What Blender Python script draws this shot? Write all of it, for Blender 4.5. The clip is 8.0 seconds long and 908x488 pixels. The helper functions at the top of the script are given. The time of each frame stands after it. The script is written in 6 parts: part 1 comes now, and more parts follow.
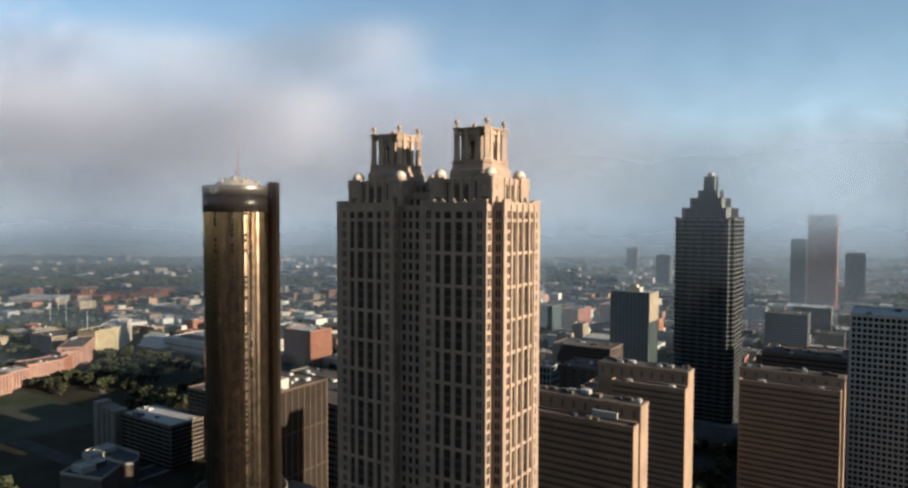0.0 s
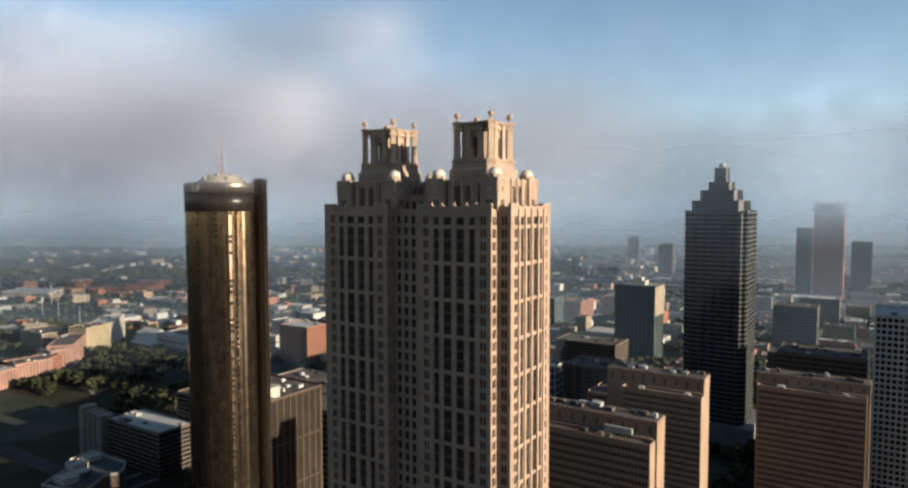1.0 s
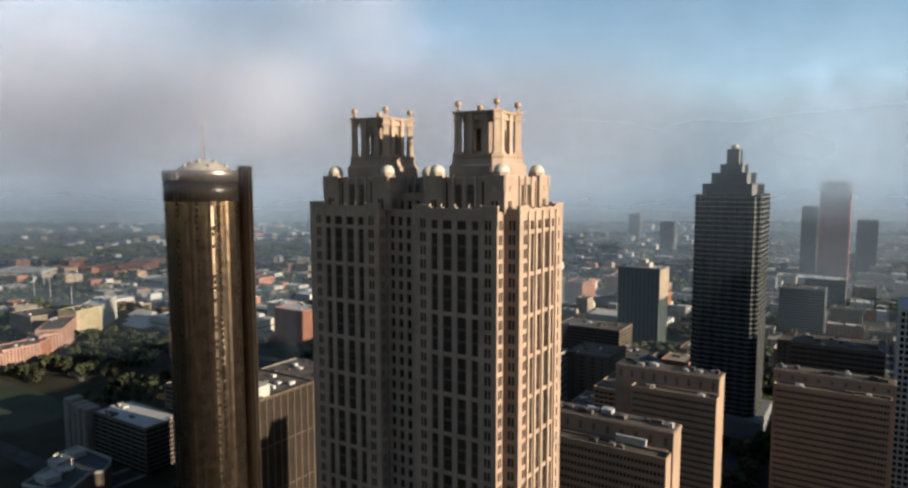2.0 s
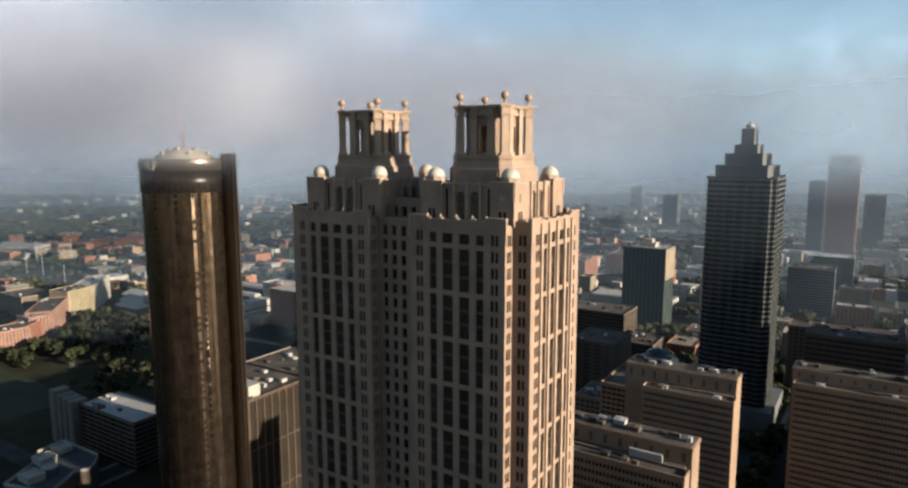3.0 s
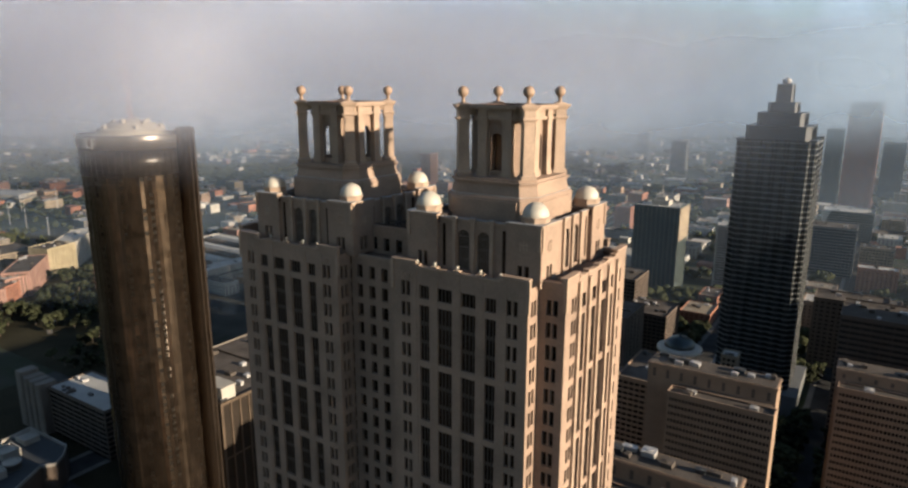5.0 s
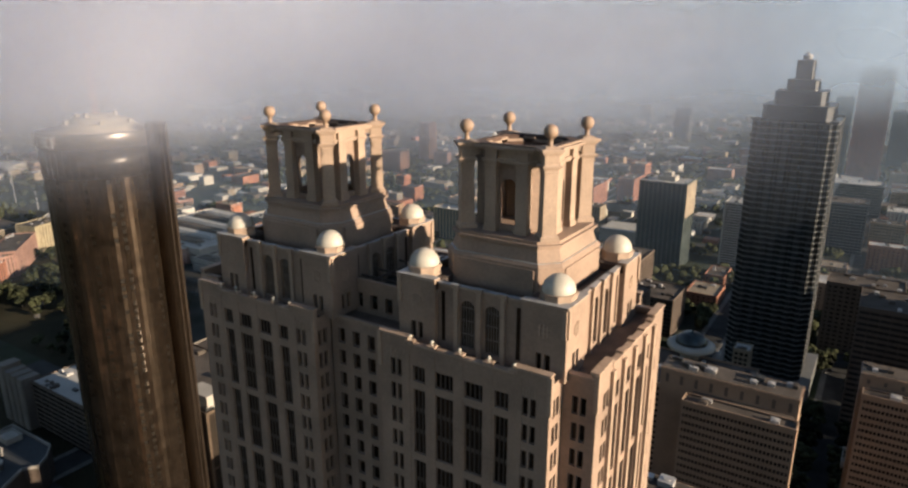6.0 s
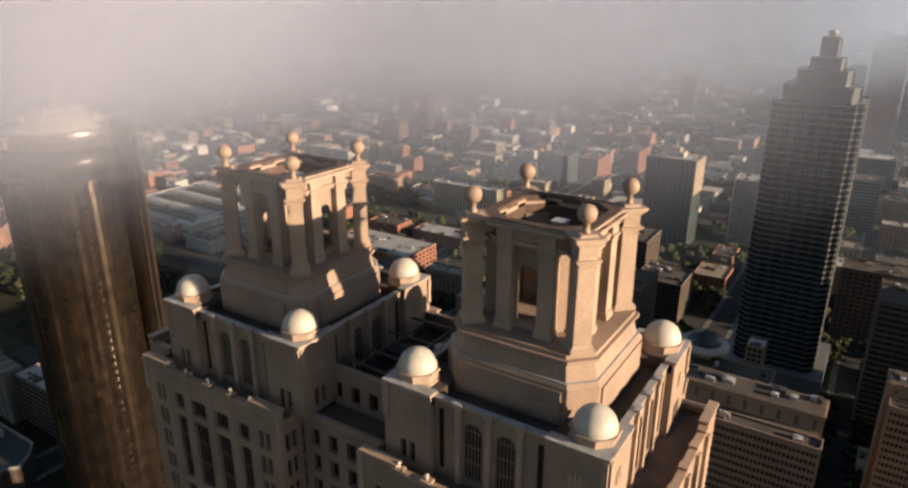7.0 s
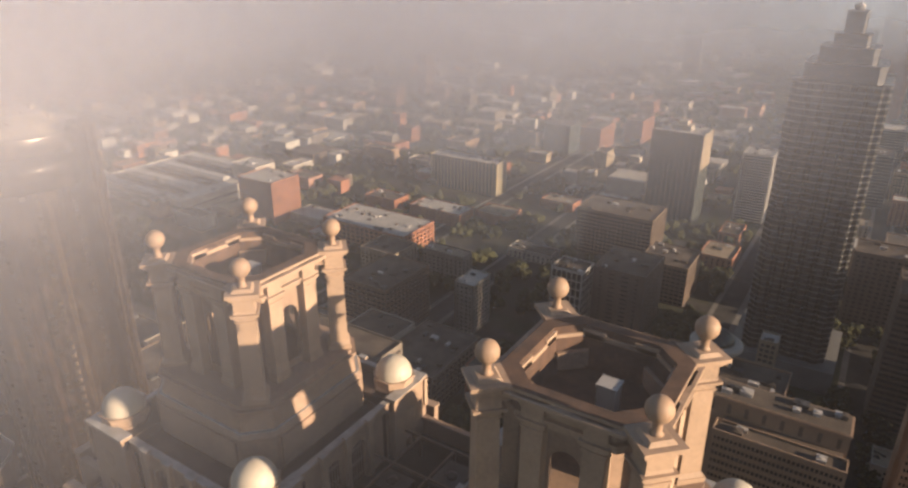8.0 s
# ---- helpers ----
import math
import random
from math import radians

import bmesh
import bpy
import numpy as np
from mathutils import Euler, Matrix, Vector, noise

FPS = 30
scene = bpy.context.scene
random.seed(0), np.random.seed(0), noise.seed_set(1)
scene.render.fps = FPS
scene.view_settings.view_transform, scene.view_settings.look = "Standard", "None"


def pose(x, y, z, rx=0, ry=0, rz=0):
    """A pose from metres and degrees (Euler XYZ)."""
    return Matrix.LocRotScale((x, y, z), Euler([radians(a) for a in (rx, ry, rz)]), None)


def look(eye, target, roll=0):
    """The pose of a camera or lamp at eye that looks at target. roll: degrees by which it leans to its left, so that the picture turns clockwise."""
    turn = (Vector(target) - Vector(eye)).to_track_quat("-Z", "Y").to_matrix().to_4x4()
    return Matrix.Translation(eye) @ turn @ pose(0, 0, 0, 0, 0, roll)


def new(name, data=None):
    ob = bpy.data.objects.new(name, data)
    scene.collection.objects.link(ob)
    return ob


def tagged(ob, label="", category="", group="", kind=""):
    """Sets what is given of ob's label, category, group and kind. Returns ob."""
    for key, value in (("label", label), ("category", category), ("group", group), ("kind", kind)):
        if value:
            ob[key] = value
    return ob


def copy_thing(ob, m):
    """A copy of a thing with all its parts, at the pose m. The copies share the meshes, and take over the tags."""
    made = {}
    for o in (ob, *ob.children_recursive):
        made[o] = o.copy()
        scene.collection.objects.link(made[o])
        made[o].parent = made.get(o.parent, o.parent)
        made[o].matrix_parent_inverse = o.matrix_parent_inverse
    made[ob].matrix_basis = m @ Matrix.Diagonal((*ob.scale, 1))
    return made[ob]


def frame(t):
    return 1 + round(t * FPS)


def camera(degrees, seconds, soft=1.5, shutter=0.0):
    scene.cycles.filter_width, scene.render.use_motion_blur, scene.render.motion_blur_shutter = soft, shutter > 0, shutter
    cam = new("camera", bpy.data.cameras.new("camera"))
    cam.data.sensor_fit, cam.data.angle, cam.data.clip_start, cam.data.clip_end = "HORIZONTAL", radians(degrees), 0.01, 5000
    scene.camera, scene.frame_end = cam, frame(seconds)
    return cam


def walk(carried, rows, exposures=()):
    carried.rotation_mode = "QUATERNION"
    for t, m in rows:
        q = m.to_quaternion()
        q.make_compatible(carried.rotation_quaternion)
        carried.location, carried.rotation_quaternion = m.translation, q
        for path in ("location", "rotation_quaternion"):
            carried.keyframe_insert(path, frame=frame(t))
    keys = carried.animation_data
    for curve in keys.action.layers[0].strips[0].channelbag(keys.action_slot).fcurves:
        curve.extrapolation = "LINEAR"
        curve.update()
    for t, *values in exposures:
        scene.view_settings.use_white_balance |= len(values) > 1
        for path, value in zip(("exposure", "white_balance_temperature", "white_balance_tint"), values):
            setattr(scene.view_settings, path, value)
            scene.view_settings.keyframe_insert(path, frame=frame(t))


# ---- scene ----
cam = camera(68.2, 8.0, 2.5)
PATH = [
    (0, (-2.753, 4.782, 197.919), (-3.84, 6.459, 197.84), 0.2),
    (0.5, (-9.925, 15.524, 200.525), (-11.012, 17.2, 200.435), 0.0),
    (1, (-17.254, 26.636, 203.828), (-18.339, 28.312, 203.712), -0.1),
    (1.5, (-24.569, 37.49, 207.357), (-25.651, 39.166, 207.205), -0.1),
    (3, (-45.939, 69.47, 220.355), (-47.012, 71.134, 220.074), -0.1),
    (3.5, (-53.027, 80.472, 223.938), (-54.096, 82.131, 223.614), -0.1),
    (4, (-60.066, 91.028, 227.892), (-61.131, 92.68, 227.522), -0.0),
    (4.5, (-67.124, 101.93, 231.598), (-68.184, 103.575, 231.182), -0.1),
    (4.7, (-69.771, 106.339, 232.403), (-70.83, 107.98, 231.971), -0.0),
    (6, (-88.375, 134.735, 243.805), (-89.414, 136.349, 243.243), 0.0),
    (6.5, (-95.628, 145.705, 247.864), (-96.659, 147.306, 247.251), 0.1),
    (7, (-102.725, 156.571, 251.999), (-103.746, 158.158, 251.334), 0.2),
    (7.5, (-110.11, 167.502, 256.029), (-111.118, 169.073, 255.311), 0.3),
    (8, (-117.391, 178.196, 259.853), (-118.384, 179.752, 259.081), 0.3),
]
walk(cam, [(t, look(eye, target, roll)) for t, eye, target, roll in PATH],
     [(0, 1.45, 5650, 7), (3, 1.43, 5650, 7), (4.5, 1.41, 5800, 9), (6.5, 1.41, 6200, 14), (8, 1.38, 6850, 19)])

# ---- sky and sun ----
SUN_EL, SUN_AZ = 12.5, 4.5          # degrees above the horizon; degrees from +x towards +y
world = bpy.data.worlds.new("sky")
scene.world = world
world.use_nodes = True
wn = world.node_tree.nodes
wl = world.node_tree.links
sky = wn.new("ShaderNodeTexSky")
sky.sky_type = "NISHITA"
sky.sun_disc = False
sky.sun_elevation = radians(SUN_EL)
sky.sun_rotation = radians(90 - SUN_AZ)
sky.altitude = 300
sky.air_density, sky.dust_density, sky.ozone_density = 1.12, 0.35, 1.3
wn["Background"].inputs["Strength"].default_value = 0.051
wl.new(sky.outputs["Color"], wn["Background"].inputs["Color"])

sun = new("sun", bpy.data.lights.new("sun", "SUN"))
sun.data.energy, sun.data.angle, sun.data.color = 5.0, radians(0.8), (1.0, 0.80, 0.55)
sx, sy, sz = math.cos(radians(SUN_EL)) * math.cos(radians(SUN_AZ)), math.cos(radians(SUN_EL)) * math.sin(radians(SUN_AZ)), math.sin(radians(SUN_EL))
sun.matrix_world = look((400 * sx, 400 * sy, 400 * sz), (0, 0, 0))

# ---- small tools ----
def shade(name, base, rough=0.7, metal=0.0, spread=0.12, scale=0.3, fine=6.0, bump=0.0, spec=0.5, piece=0.0, tint=None):
    """A surface with a broad and a fine variation of its colour, and relief."""
    m = bpy.data.materials.new(name)
    m.use_nodes = True
    n, l = m.node_tree.nodes, m.node_tree.links
    b = n["Principled BSDF"]
    b.inputs["Roughness"].default_value, b.inputs["Metallic"].default_value = rough, metal
    b.inputs["Specular IOR Level"].default_value = spec
    co = n.new("ShaderNodeTexCoord")
    broad, grain = n.new("ShaderNodeTexNoise"), n.new("ShaderNodeTexNoise")
    broad.inputs["Scale"].default_value, grain.inputs["Scale"].default_value = scale, fine
    broad.inputs["Detail"].default_value, grain.inputs["Detail"].default_value = 5, 4
    l.new(co.outputs["Object"], broad.inputs["Vector"])
    l.new(co.outputs["Object"], grain.inputs["Vector"])
    ramp = n.new("ShaderNodeValToRGB")
    dark = [c * (1 - 2.2 * spread) for c in base]
    light = [min(1, c * (1 + 1.6 * spread)) for c in (tint or base)]
    ramp.color_ramp.elements[0].position, ramp.color_ramp.elements[1].position = 0.3, 0.7
    ramp.color_ramp.elements[0].color, ramp.color_ramp.elements[1].color = (*dark, 1), (*light, 1)
    mix = n.new("ShaderNodeMath")
    mix.operation = "MULTIPLY_ADD"
    mix.inputs[1].default_value, mix.inputs[2].default_value = 0.35, 0.0
    l.new(grain.outputs["Fac"], mix.inputs[0])
    add = n.new("ShaderNodeMath")
    add.operation = "MULTIPLY_ADD"
    add.inputs[1].default_value = 0.65
    l.new(broad.outputs["Fac"], add.inputs[0])
    l.new(mix.outputs[0], add.inputs[2])
    last = add.outputs[0]
    if piece:
        info, geo = n.new("ShaderNodeObjectInfo"), n.new("ShaderNodeNewGeometry")
        for out in (info.outputs["Random"], geo.outputs["Random Per Island"]):
            a = n.new("ShaderNodeMath")
            a.operation = "MULTIPLY_ADD"
            a.inputs[1].default_value = piece
            l.new(out, a.inputs[0])
            l.new(last, a.inputs[2])
            c = n.new("ShaderNodeMath")
            c.operation = "SUBTRACT"
            c.inputs[1].default_value = piece / 2
            l.new(a.outputs[0], c.inputs[0])
            last = c.outputs[0]
    l.new(last, ramp.inputs["Fac"])
    l.new(ramp.outputs["Color"], b.inputs["Base Color"])
    if bump:
        bp = n.new("ShaderNodeBump")
        bp.inputs["Strength"].default_value, bp.inputs["Distance"].default_value = bump, 0.1
        l.new(grain.outputs["Fac"], bp.inputs["Height"])
        l.new(bp.outputs["Normal"], b.inputs["Normal"])
    return m


def thing(name, label, category, at=(0, 0, 0), group="", kind=""):
    ob = new(name)
    ob.empty_display_size = 0.5
    ob.location = at
    return tagged(ob, label, category, group, kind)


def mesh_of(name, bm, material):
    me = bpy.data.meshes.new(name)
    bm.to_mesh(me)
    bm.free()
    me.materials.append(material)
    return me


def part(name, bm, material, parent, label="", kind=""):
    """One mesh under a thing or a part; bm is in world places, or is a mesh already."""
    me = bm if isinstance(bm, bpy.types.Mesh) else mesh_of(name, bm, material)
    ob = new(name, me)
    if parent:
        ob.parent = parent
        base = parent
        m = Matrix.Identity(4)
        while base:
            m = base.matrix_basis @ m
            base = base.parent
        ob.matrix_parent_inverse = Matrix.Identity(4)
        if not isinstance(bm, bpy.types.Mesh):
            ob.data.transform(m.inverted())
    return tagged(ob, label, "", "", kind)


def box(bm, x0, x1, y0, y1, z0, z1):
    v = [bm.verts.new(p) for p in ((x0, y0, z0), (x1, y0, z0), (x1, y1, z0), (x0, y1, z0), (x0, y0, z1), (x1, y0, z1), (x1, y1, z1), (x0, y1, z1))]
    for f in ((3, 2, 1, 0), (4, 5, 6, 7), (0, 1, 5, 4), (1, 2, 6, 5), (2, 3, 7, 6), (3, 0, 4, 7)):
        bm.faces.new([v[i] for i in f])


def quad(bm, *pts):
    bm.faces.new([bm.verts.new(p) for p in pts])


def prism(bm, pts, z0, z1, top=None):
    """An upright prism on a ring of plan points (counter-clockwise); top: another ring at z1."""
    a = [bm.verts.new((x, y, z0)) for x, y in pts]
    b = [bm.verts.new((x, y, z1)) for x, y in (top or pts)]
    n = len(a)
    for i in range(n):
        bm.faces.new((a[i], a[(i + 1) % n], b[(i + 1) % n], b[i]))
    bm.faces.new(list(reversed(a)))
    bm.faces.new(b)


def loft(bm, rows):
    """One closed body through rings of plan points, (points, z) from below upwards."""
    verts = [[bm.verts.new((x, y, z)) for x, y in pts] for pts, z in rows]
    for a, b in zip(verts, verts[1:]):
        for i in range(len(a)):
            j = (i + 1) % len(a)
            bm.faces.new((a[i], a[j], b[j], b[i]))
    bm.faces.new(list(reversed(verts[0])))
    bm.faces.new(verts[-1])


def ring(cx, cy, r, n, turn=0.0):
    return [(cx + r * math.cos(2 * math.pi * i / n + turn), cy + r * math.sin(2 * math.pi * i / n + turn)) for i in range(n)]


def lathe(bm, cx, cy, profile, n=24, turn=0.0, smooth=True):
    """A turned form: profile is (radius, z) from below upwards."""
    rows = []
    for r, z in profile:
        rows.append([bm.verts.new((x, y, z)) for x, y in ring(cx, cy, max(r, 0.001), n, turn)])
    for a, b in zip(rows, rows[1:]):
        for i in range(n):
            f = bm.faces.new((a[i], a[(i + 1) % n], b[(i + 1) % n], b[i]))
            f.smooth = smooth
    bm.faces.new(list(reversed(rows[0])))
    bm.faces.new(rows[-1])


def B():
    return bmesh.new()

# ---- materials ----
def glass(name, base, rough=0.12, metal=0.0, spec=0.5, wobble=0.02, scale=0.35, piece=0.35, spread=0.3):
    """Dark reflecting glazing, uneven from pane to pane."""
    m = shade(name, base, rough, metal, spread, scale, 2.0, 0.0, spec, piece)
    n, l = m.node_tree.nodes, m.node_tree.links
    if wobble:
        co, t, bp = n.new("ShaderNodeTexCoord"), n.new("ShaderNodeTexNoise"), n.new("ShaderNodeBump")
        t.inputs["Scale"].default_value = scale
        bp.inputs["Strength"].default_value, bp.inputs["Distance"].default_value = wobble, 1.0
        l.new(co.outputs["Object"], t.inputs["Vector"])
        l.new(t.outputs["Fac"], bp.inputs["Height"])
        l.new(bp.outputs["Normal"], n["Principled BSDF"].inputs["Normal"])
    return m


GRANITE = shade("rosy_granite", (0.230, 0.158, 0.113), 0.75, 0, 0.15, 0.16, 2.2, 0.25)
GRANITE_LIGHT = shade("pale_granite_trim", (0.280, 0.199, 0.142), 0.72, 0, 0.14, 0.25, 2.5, 0.25)
TOWER_GLASS = glass("tower_window_glass", (0.030, 0.019, 0.013), 0.25, 0, 0.08)
MULLION = shade("tower_mullion", (0.075, 0.054, 0.041), 0.6)
DOME_SKIN = shade("dome_coating", (0.36, 0.325, 0.27), 0.55, 0, 0.08, 0.5, 4.0)
ROOF_BROWN = shade("weathered_brown_roof", (0.042, 0.029, 0.023), 0.9, 0, 0.3, 0.25, 3.0)
MEMBRANE = shade("dark_roof_membrane", (0.020, 0.021, 0.018), 0.9, 0, 0.25, 0.3, 3.0, 0.0, 0.2)
TERRACE = shade("terrace_paving", (0.090, 0.064, 0.048), 0.9, 0, 0.25, 0.3, 3.0)
DARK_METAL = shade("dark_metal", (0.05, 0.05, 0.05), 0.5, 0.5)
PALE_METAL = shade("pale_metal", (0.36, 0.34, 0.32), 0.5, 0.3, 0.1)
TRACERY = shade("pale_tracery", (0.19, 0.15, 0.12), 0.7)
BALL_STONE = shade("ball_stone", (0.245, 0.165, 0.112), 0.65, 0, 0.1, 0.8, 5.0)
LEAD_CAP = shade("weathered_lead_capping", (0.30, 0.295, 0.29), 0.5, 0.2, 0.2, 0.4, 2.0)
RUSTY = shade("rusty_gutter_metal", (0.062, 0.033, 0.021), 0.9, 0, 0.3, 0.7, 4.0)

# ---- ground and streets ----
def ground_material():
    m = bpy.data.materials.new("city_ground")
    m.use_nodes = True
    n, l = m.node_tree.nodes, m.node_tree.links
    b = n["Principled BSDF"]
    b.inputs["Roughness"].default_value, b.inputs["Specular IOR Level"].default_value = 0.95, 0.08
    co = n.new("ShaderNodeTexCoord")
    big, mid, small = n.new("ShaderNodeTexNoise"), n.new("ShaderNodeTexNoise"), n.new("ShaderNodeTexVoronoi")
    big.inputs["Scale"].default_value, mid.inputs["Scale"].default_value, small.inputs["Scale"].default_value = 0.0035, 0.02, 0.03
    big.inputs["Detail"].default_value, mid.inputs["Detail"].default_value = 6, 8
    for t in (big, mid, small):
        l.new(co.outputs["Object"], t.inputs["Vector"])
    r1 = n.new("ShaderNodeValToRGB")
    r1.color_ramp.elements[0].position, r1.color_ramp.elements[1].position = 0.42, 0.62
    r1.color_ramp.elements[0].color, r1.color_ramp.elements[1].color = (0.024, 0.032, 0.016, 1), (0.042, 0.043, 0.032, 1)
    l.new(mid.outputs["Fac"], r1.inputs["Fac"])
    r2 = n.new("ShaderNodeValToRGB")
    r2.color_ramp.elements[0].position, r2.color_ramp.elements[1].position = 0.1, 0.6
    r2.color_ramp.elements[0].color, r2.color_ramp.elements[1].color = (0.022, 0.024, 0.018, 1), (0.045, 0.043, 0.037, 1)
    l.new(small.outputs["Distance"], r2.inputs["Fac"])
    mix = n.new("ShaderNodeMix")
    mix.data_type = "RGBA"
    ramp = n.new("ShaderNodeValToRGB")
    ramp.color_ramp.elements[0].position, ramp.color_ramp.elements[1].position = 0.45, 0.6
    l.new(big.outputs["Fac"], ramp.inputs["Fac"])
    l.new(ramp.outputs["Color"], mix.inputs["Factor"])
    l.new(r1.outputs["Color"], mix.inputs["A"])
    l.new(r2.outputs["Color"], mix.inputs["B"])
    l.new(mix.outputs["Result"], b.inputs["Base Color"])
    return m


bm = B()
prism(bm, ring(-400, 400, 9000, 48), -2.0, 0.0)
ground = part("ground", bm, ground_material(), None)
tagged(ground, "dark wooded and built-up city ground reaching the horizon", "ground", "", "structure")
ASPHALT = shade("asphalt", (0.04, 0.039, 0.038), 0.95, 0, 0.25, 0.08, 1.0, 0.0, 0.1)
KERB = shade("kerb_concrete", (0.10, 0.094, 0.085), 0.9, 0, 0.15, 0.2, 2.0)
STREETS_X = (-480, -385, -190, -92, -12, 80, 200)
STREETS_Y = (-380, -240, -110, 50, 170, 285, 365, 445, 570, 700, 830, 1000, 1180)
road = B()
for i, x in enumerate(STREETS_X):
    box(road, x - 8, x + 8, -500, 1900, -0.5, 0.06)
for y in STREETS_Y:
    box(road, -640, 500, y - 7, y + 7, -0.5, 0.05)
tagged(part("road", road, ASPHALT, None), "grid of dark asphalt streets between the city blocks", "road", "", "structure")
walks = B()
for x in STREETS_X:
    for s in (-1, 1):
        box(walks, x + s * 10 - 2, x + s * 10 + 2, -500, 1900, -0.4, 0.18)
tagged(part("pavement", walks, KERB, None), "pale concrete pavements along the streets", "pavement", "", "structure")

# the city's shade over the park is partly put into this dark grass colour
LAWN = shade("shade_darkened_grass", (0.026, 0.023, 0.013), 0.95, 0, 0.3, 0.03, 0.6, 0.0, 0.08)
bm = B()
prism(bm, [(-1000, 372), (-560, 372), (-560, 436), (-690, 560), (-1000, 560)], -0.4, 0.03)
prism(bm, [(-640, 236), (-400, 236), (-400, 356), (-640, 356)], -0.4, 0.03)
tagged(part("park_lawn", bm, LAWN, None), "park grass beside the round tower, shade put into its dark colour", "lawn", "", "structure")

bm = B()
way = [(-735, 415), (-754, 424), (-772, 437), (-793, 454), (-816, 479), (-836, 500), (-852, 522)]
for (xa, ya), (xb, yb) in zip(way, way[1:]):
    d = Vector((xb - xa, yb - ya)).normalized()
    n = Vector((-d.y, d.x)) * 2.4
    prism(bm, [(xa - n.x, ya - n.y), (xa + n.x, ya + n.y), (xb + n.x, yb + n.y), (xb - n.x, yb - n.y)][::-1], -0.3, 0.12)
tagged(part("footpath", bm, KERB, None), "pale footpath winding through the park", "path", "", "structure")

# ---- morning mist and low cloud: thin drifting see-through sheets, lit by sun and sky, with haze tones put into their colour ----
scene.cycles.transparent_max_bounces = 40
HEAD = Vector((-0.543, 0.84))
SIDE = Vector((0.84, 0.543))
MX, MY = -60.0, 100.0


def mist(name, build, scale=0.004, seed=0.0, white=(0.86, 0.86, 0.87), flat=1.0):
    """A see-through sheet material. build(math, pos) makes its thickness from the place; math is a small node maker."""
    m = bpy.data.materials.new(name)
    m.use_nodes = True
    n, l = m.node_tree.nodes, m.node_tree.links
    n.remove(n["Principled BSDF"])
    out = n["Material Output"]
    co = n.new("ShaderNodeTexCoord")
    sep = n.new("ShaderNodeSeparateXYZ")
    l.new(co.outputs["Object"], sep.inputs[0])

    def op(kind, a, b=None, clamp=False):
        q = n.new("ShaderNodeMath")
        q.operation, q.use_clamp = kind, clamp
        for i, v in enumerate((a, b)):
            if v is None:
                continue
            if isinstance(v, (int, float)):
                q.inputs[i].default_value = v
            else:
                l.new(v, q.inputs[i])
        return q.outputs[0]

    def smooth(v, a, b, lo=0.0, hi=1.0):
        q = n.new("ShaderNodeMapRange")
        q.interpolation_type = "SMOOTHSTEP"
        l.new(v, q.inputs["Value"])
        for key, val in (("From Min", a), ("From Max", b), ("To Min", lo), ("To Max", hi)):
            q.inputs[key].default_value = val
        return q.outputs["Result"]

    def cloud(size, stretch=(1, 1, 1), detail=5.0, shift=0.0):
        mp = n.new("ShaderNodeMapping")
        mp.inputs["Scale"].default_value = stretch
        mp.inputs["Location"].default_value = (shift + seed, shift * 0.7 + seed, seed)
        l.new(co.outputs["Object"], mp.inputs["Vector"])
        t = n.new("ShaderNodeTexNoise")
        t.inputs["Scale"].default_value, t.inputs["Detail"].default_value, t.inputs["Roughness"].default_value = size, detail, 0.42
        l.new(mp.outputs["Vector"], t.inputs["Vector"])
        return t.outputs["Fac"]

    alpha = build(op, smooth, cloud, sep.outputs)
    dif, tra, mix, clear, last = n.new("ShaderNodeBsdfDiffuse"), n.new("ShaderNodeBsdfTranslucent"), n.new("ShaderNodeMixShader"), n.new("ShaderNodeBsdfTransparent"), n.new("ShaderNodeMixShader")
    dif.inputs["Color"].default_value = (*white, 1)
    tra.inputs["Color"].default_value = (*white, 1)
    l.new(dif.outputs[0], mix.inputs[1])
    l.new(tra.outputs[0], mix.inputs[2])
    l.new(alpha, last.inputs["Fac"])
    l.new(clear.outputs[0], last.inputs[1])
    l.new(mix.outputs[0], last.inputs[2])
    l.new(last.outputs[0], out.inputs["Surface"])
    return m


def bank_sheet(name, label, r, low, high, material, category="mist", kind="stuff"):
    """An upright sheet across the line of flight, r metres off."""
    bm = B()
    n = 24
    c = Vector((MX, MY)) + HEAD * r
    cols = []
    for i in range(n + 1):
        p = c + SIDE * (-1 + 2 * i / n) * r * 0.82 + HEAD * 12 * math.sin(i * 0.9)
        cols.append((bm.verts.new((p.x, p.y, low)), bm.verts.new((p.x, p.y, high))))
    for (a, b), (c0, d) in zip(cols, cols[1:]):
        f = bm.faces.new((a, c0, d, b))
        f.smooth = True
    tagged(part(name, bm, material, None), label, category, "", kind)


def side_of(op, xyz):
    """How far to the right of the line of flight a place lies."""
    return op("ADD", op("MULTIPLY", op("SUBTRACT", xyz["X"], MX), SIDE.x), op("MULTIPLY", op("SUBTRACT", xyz["Y"], MY), SIDE.y))


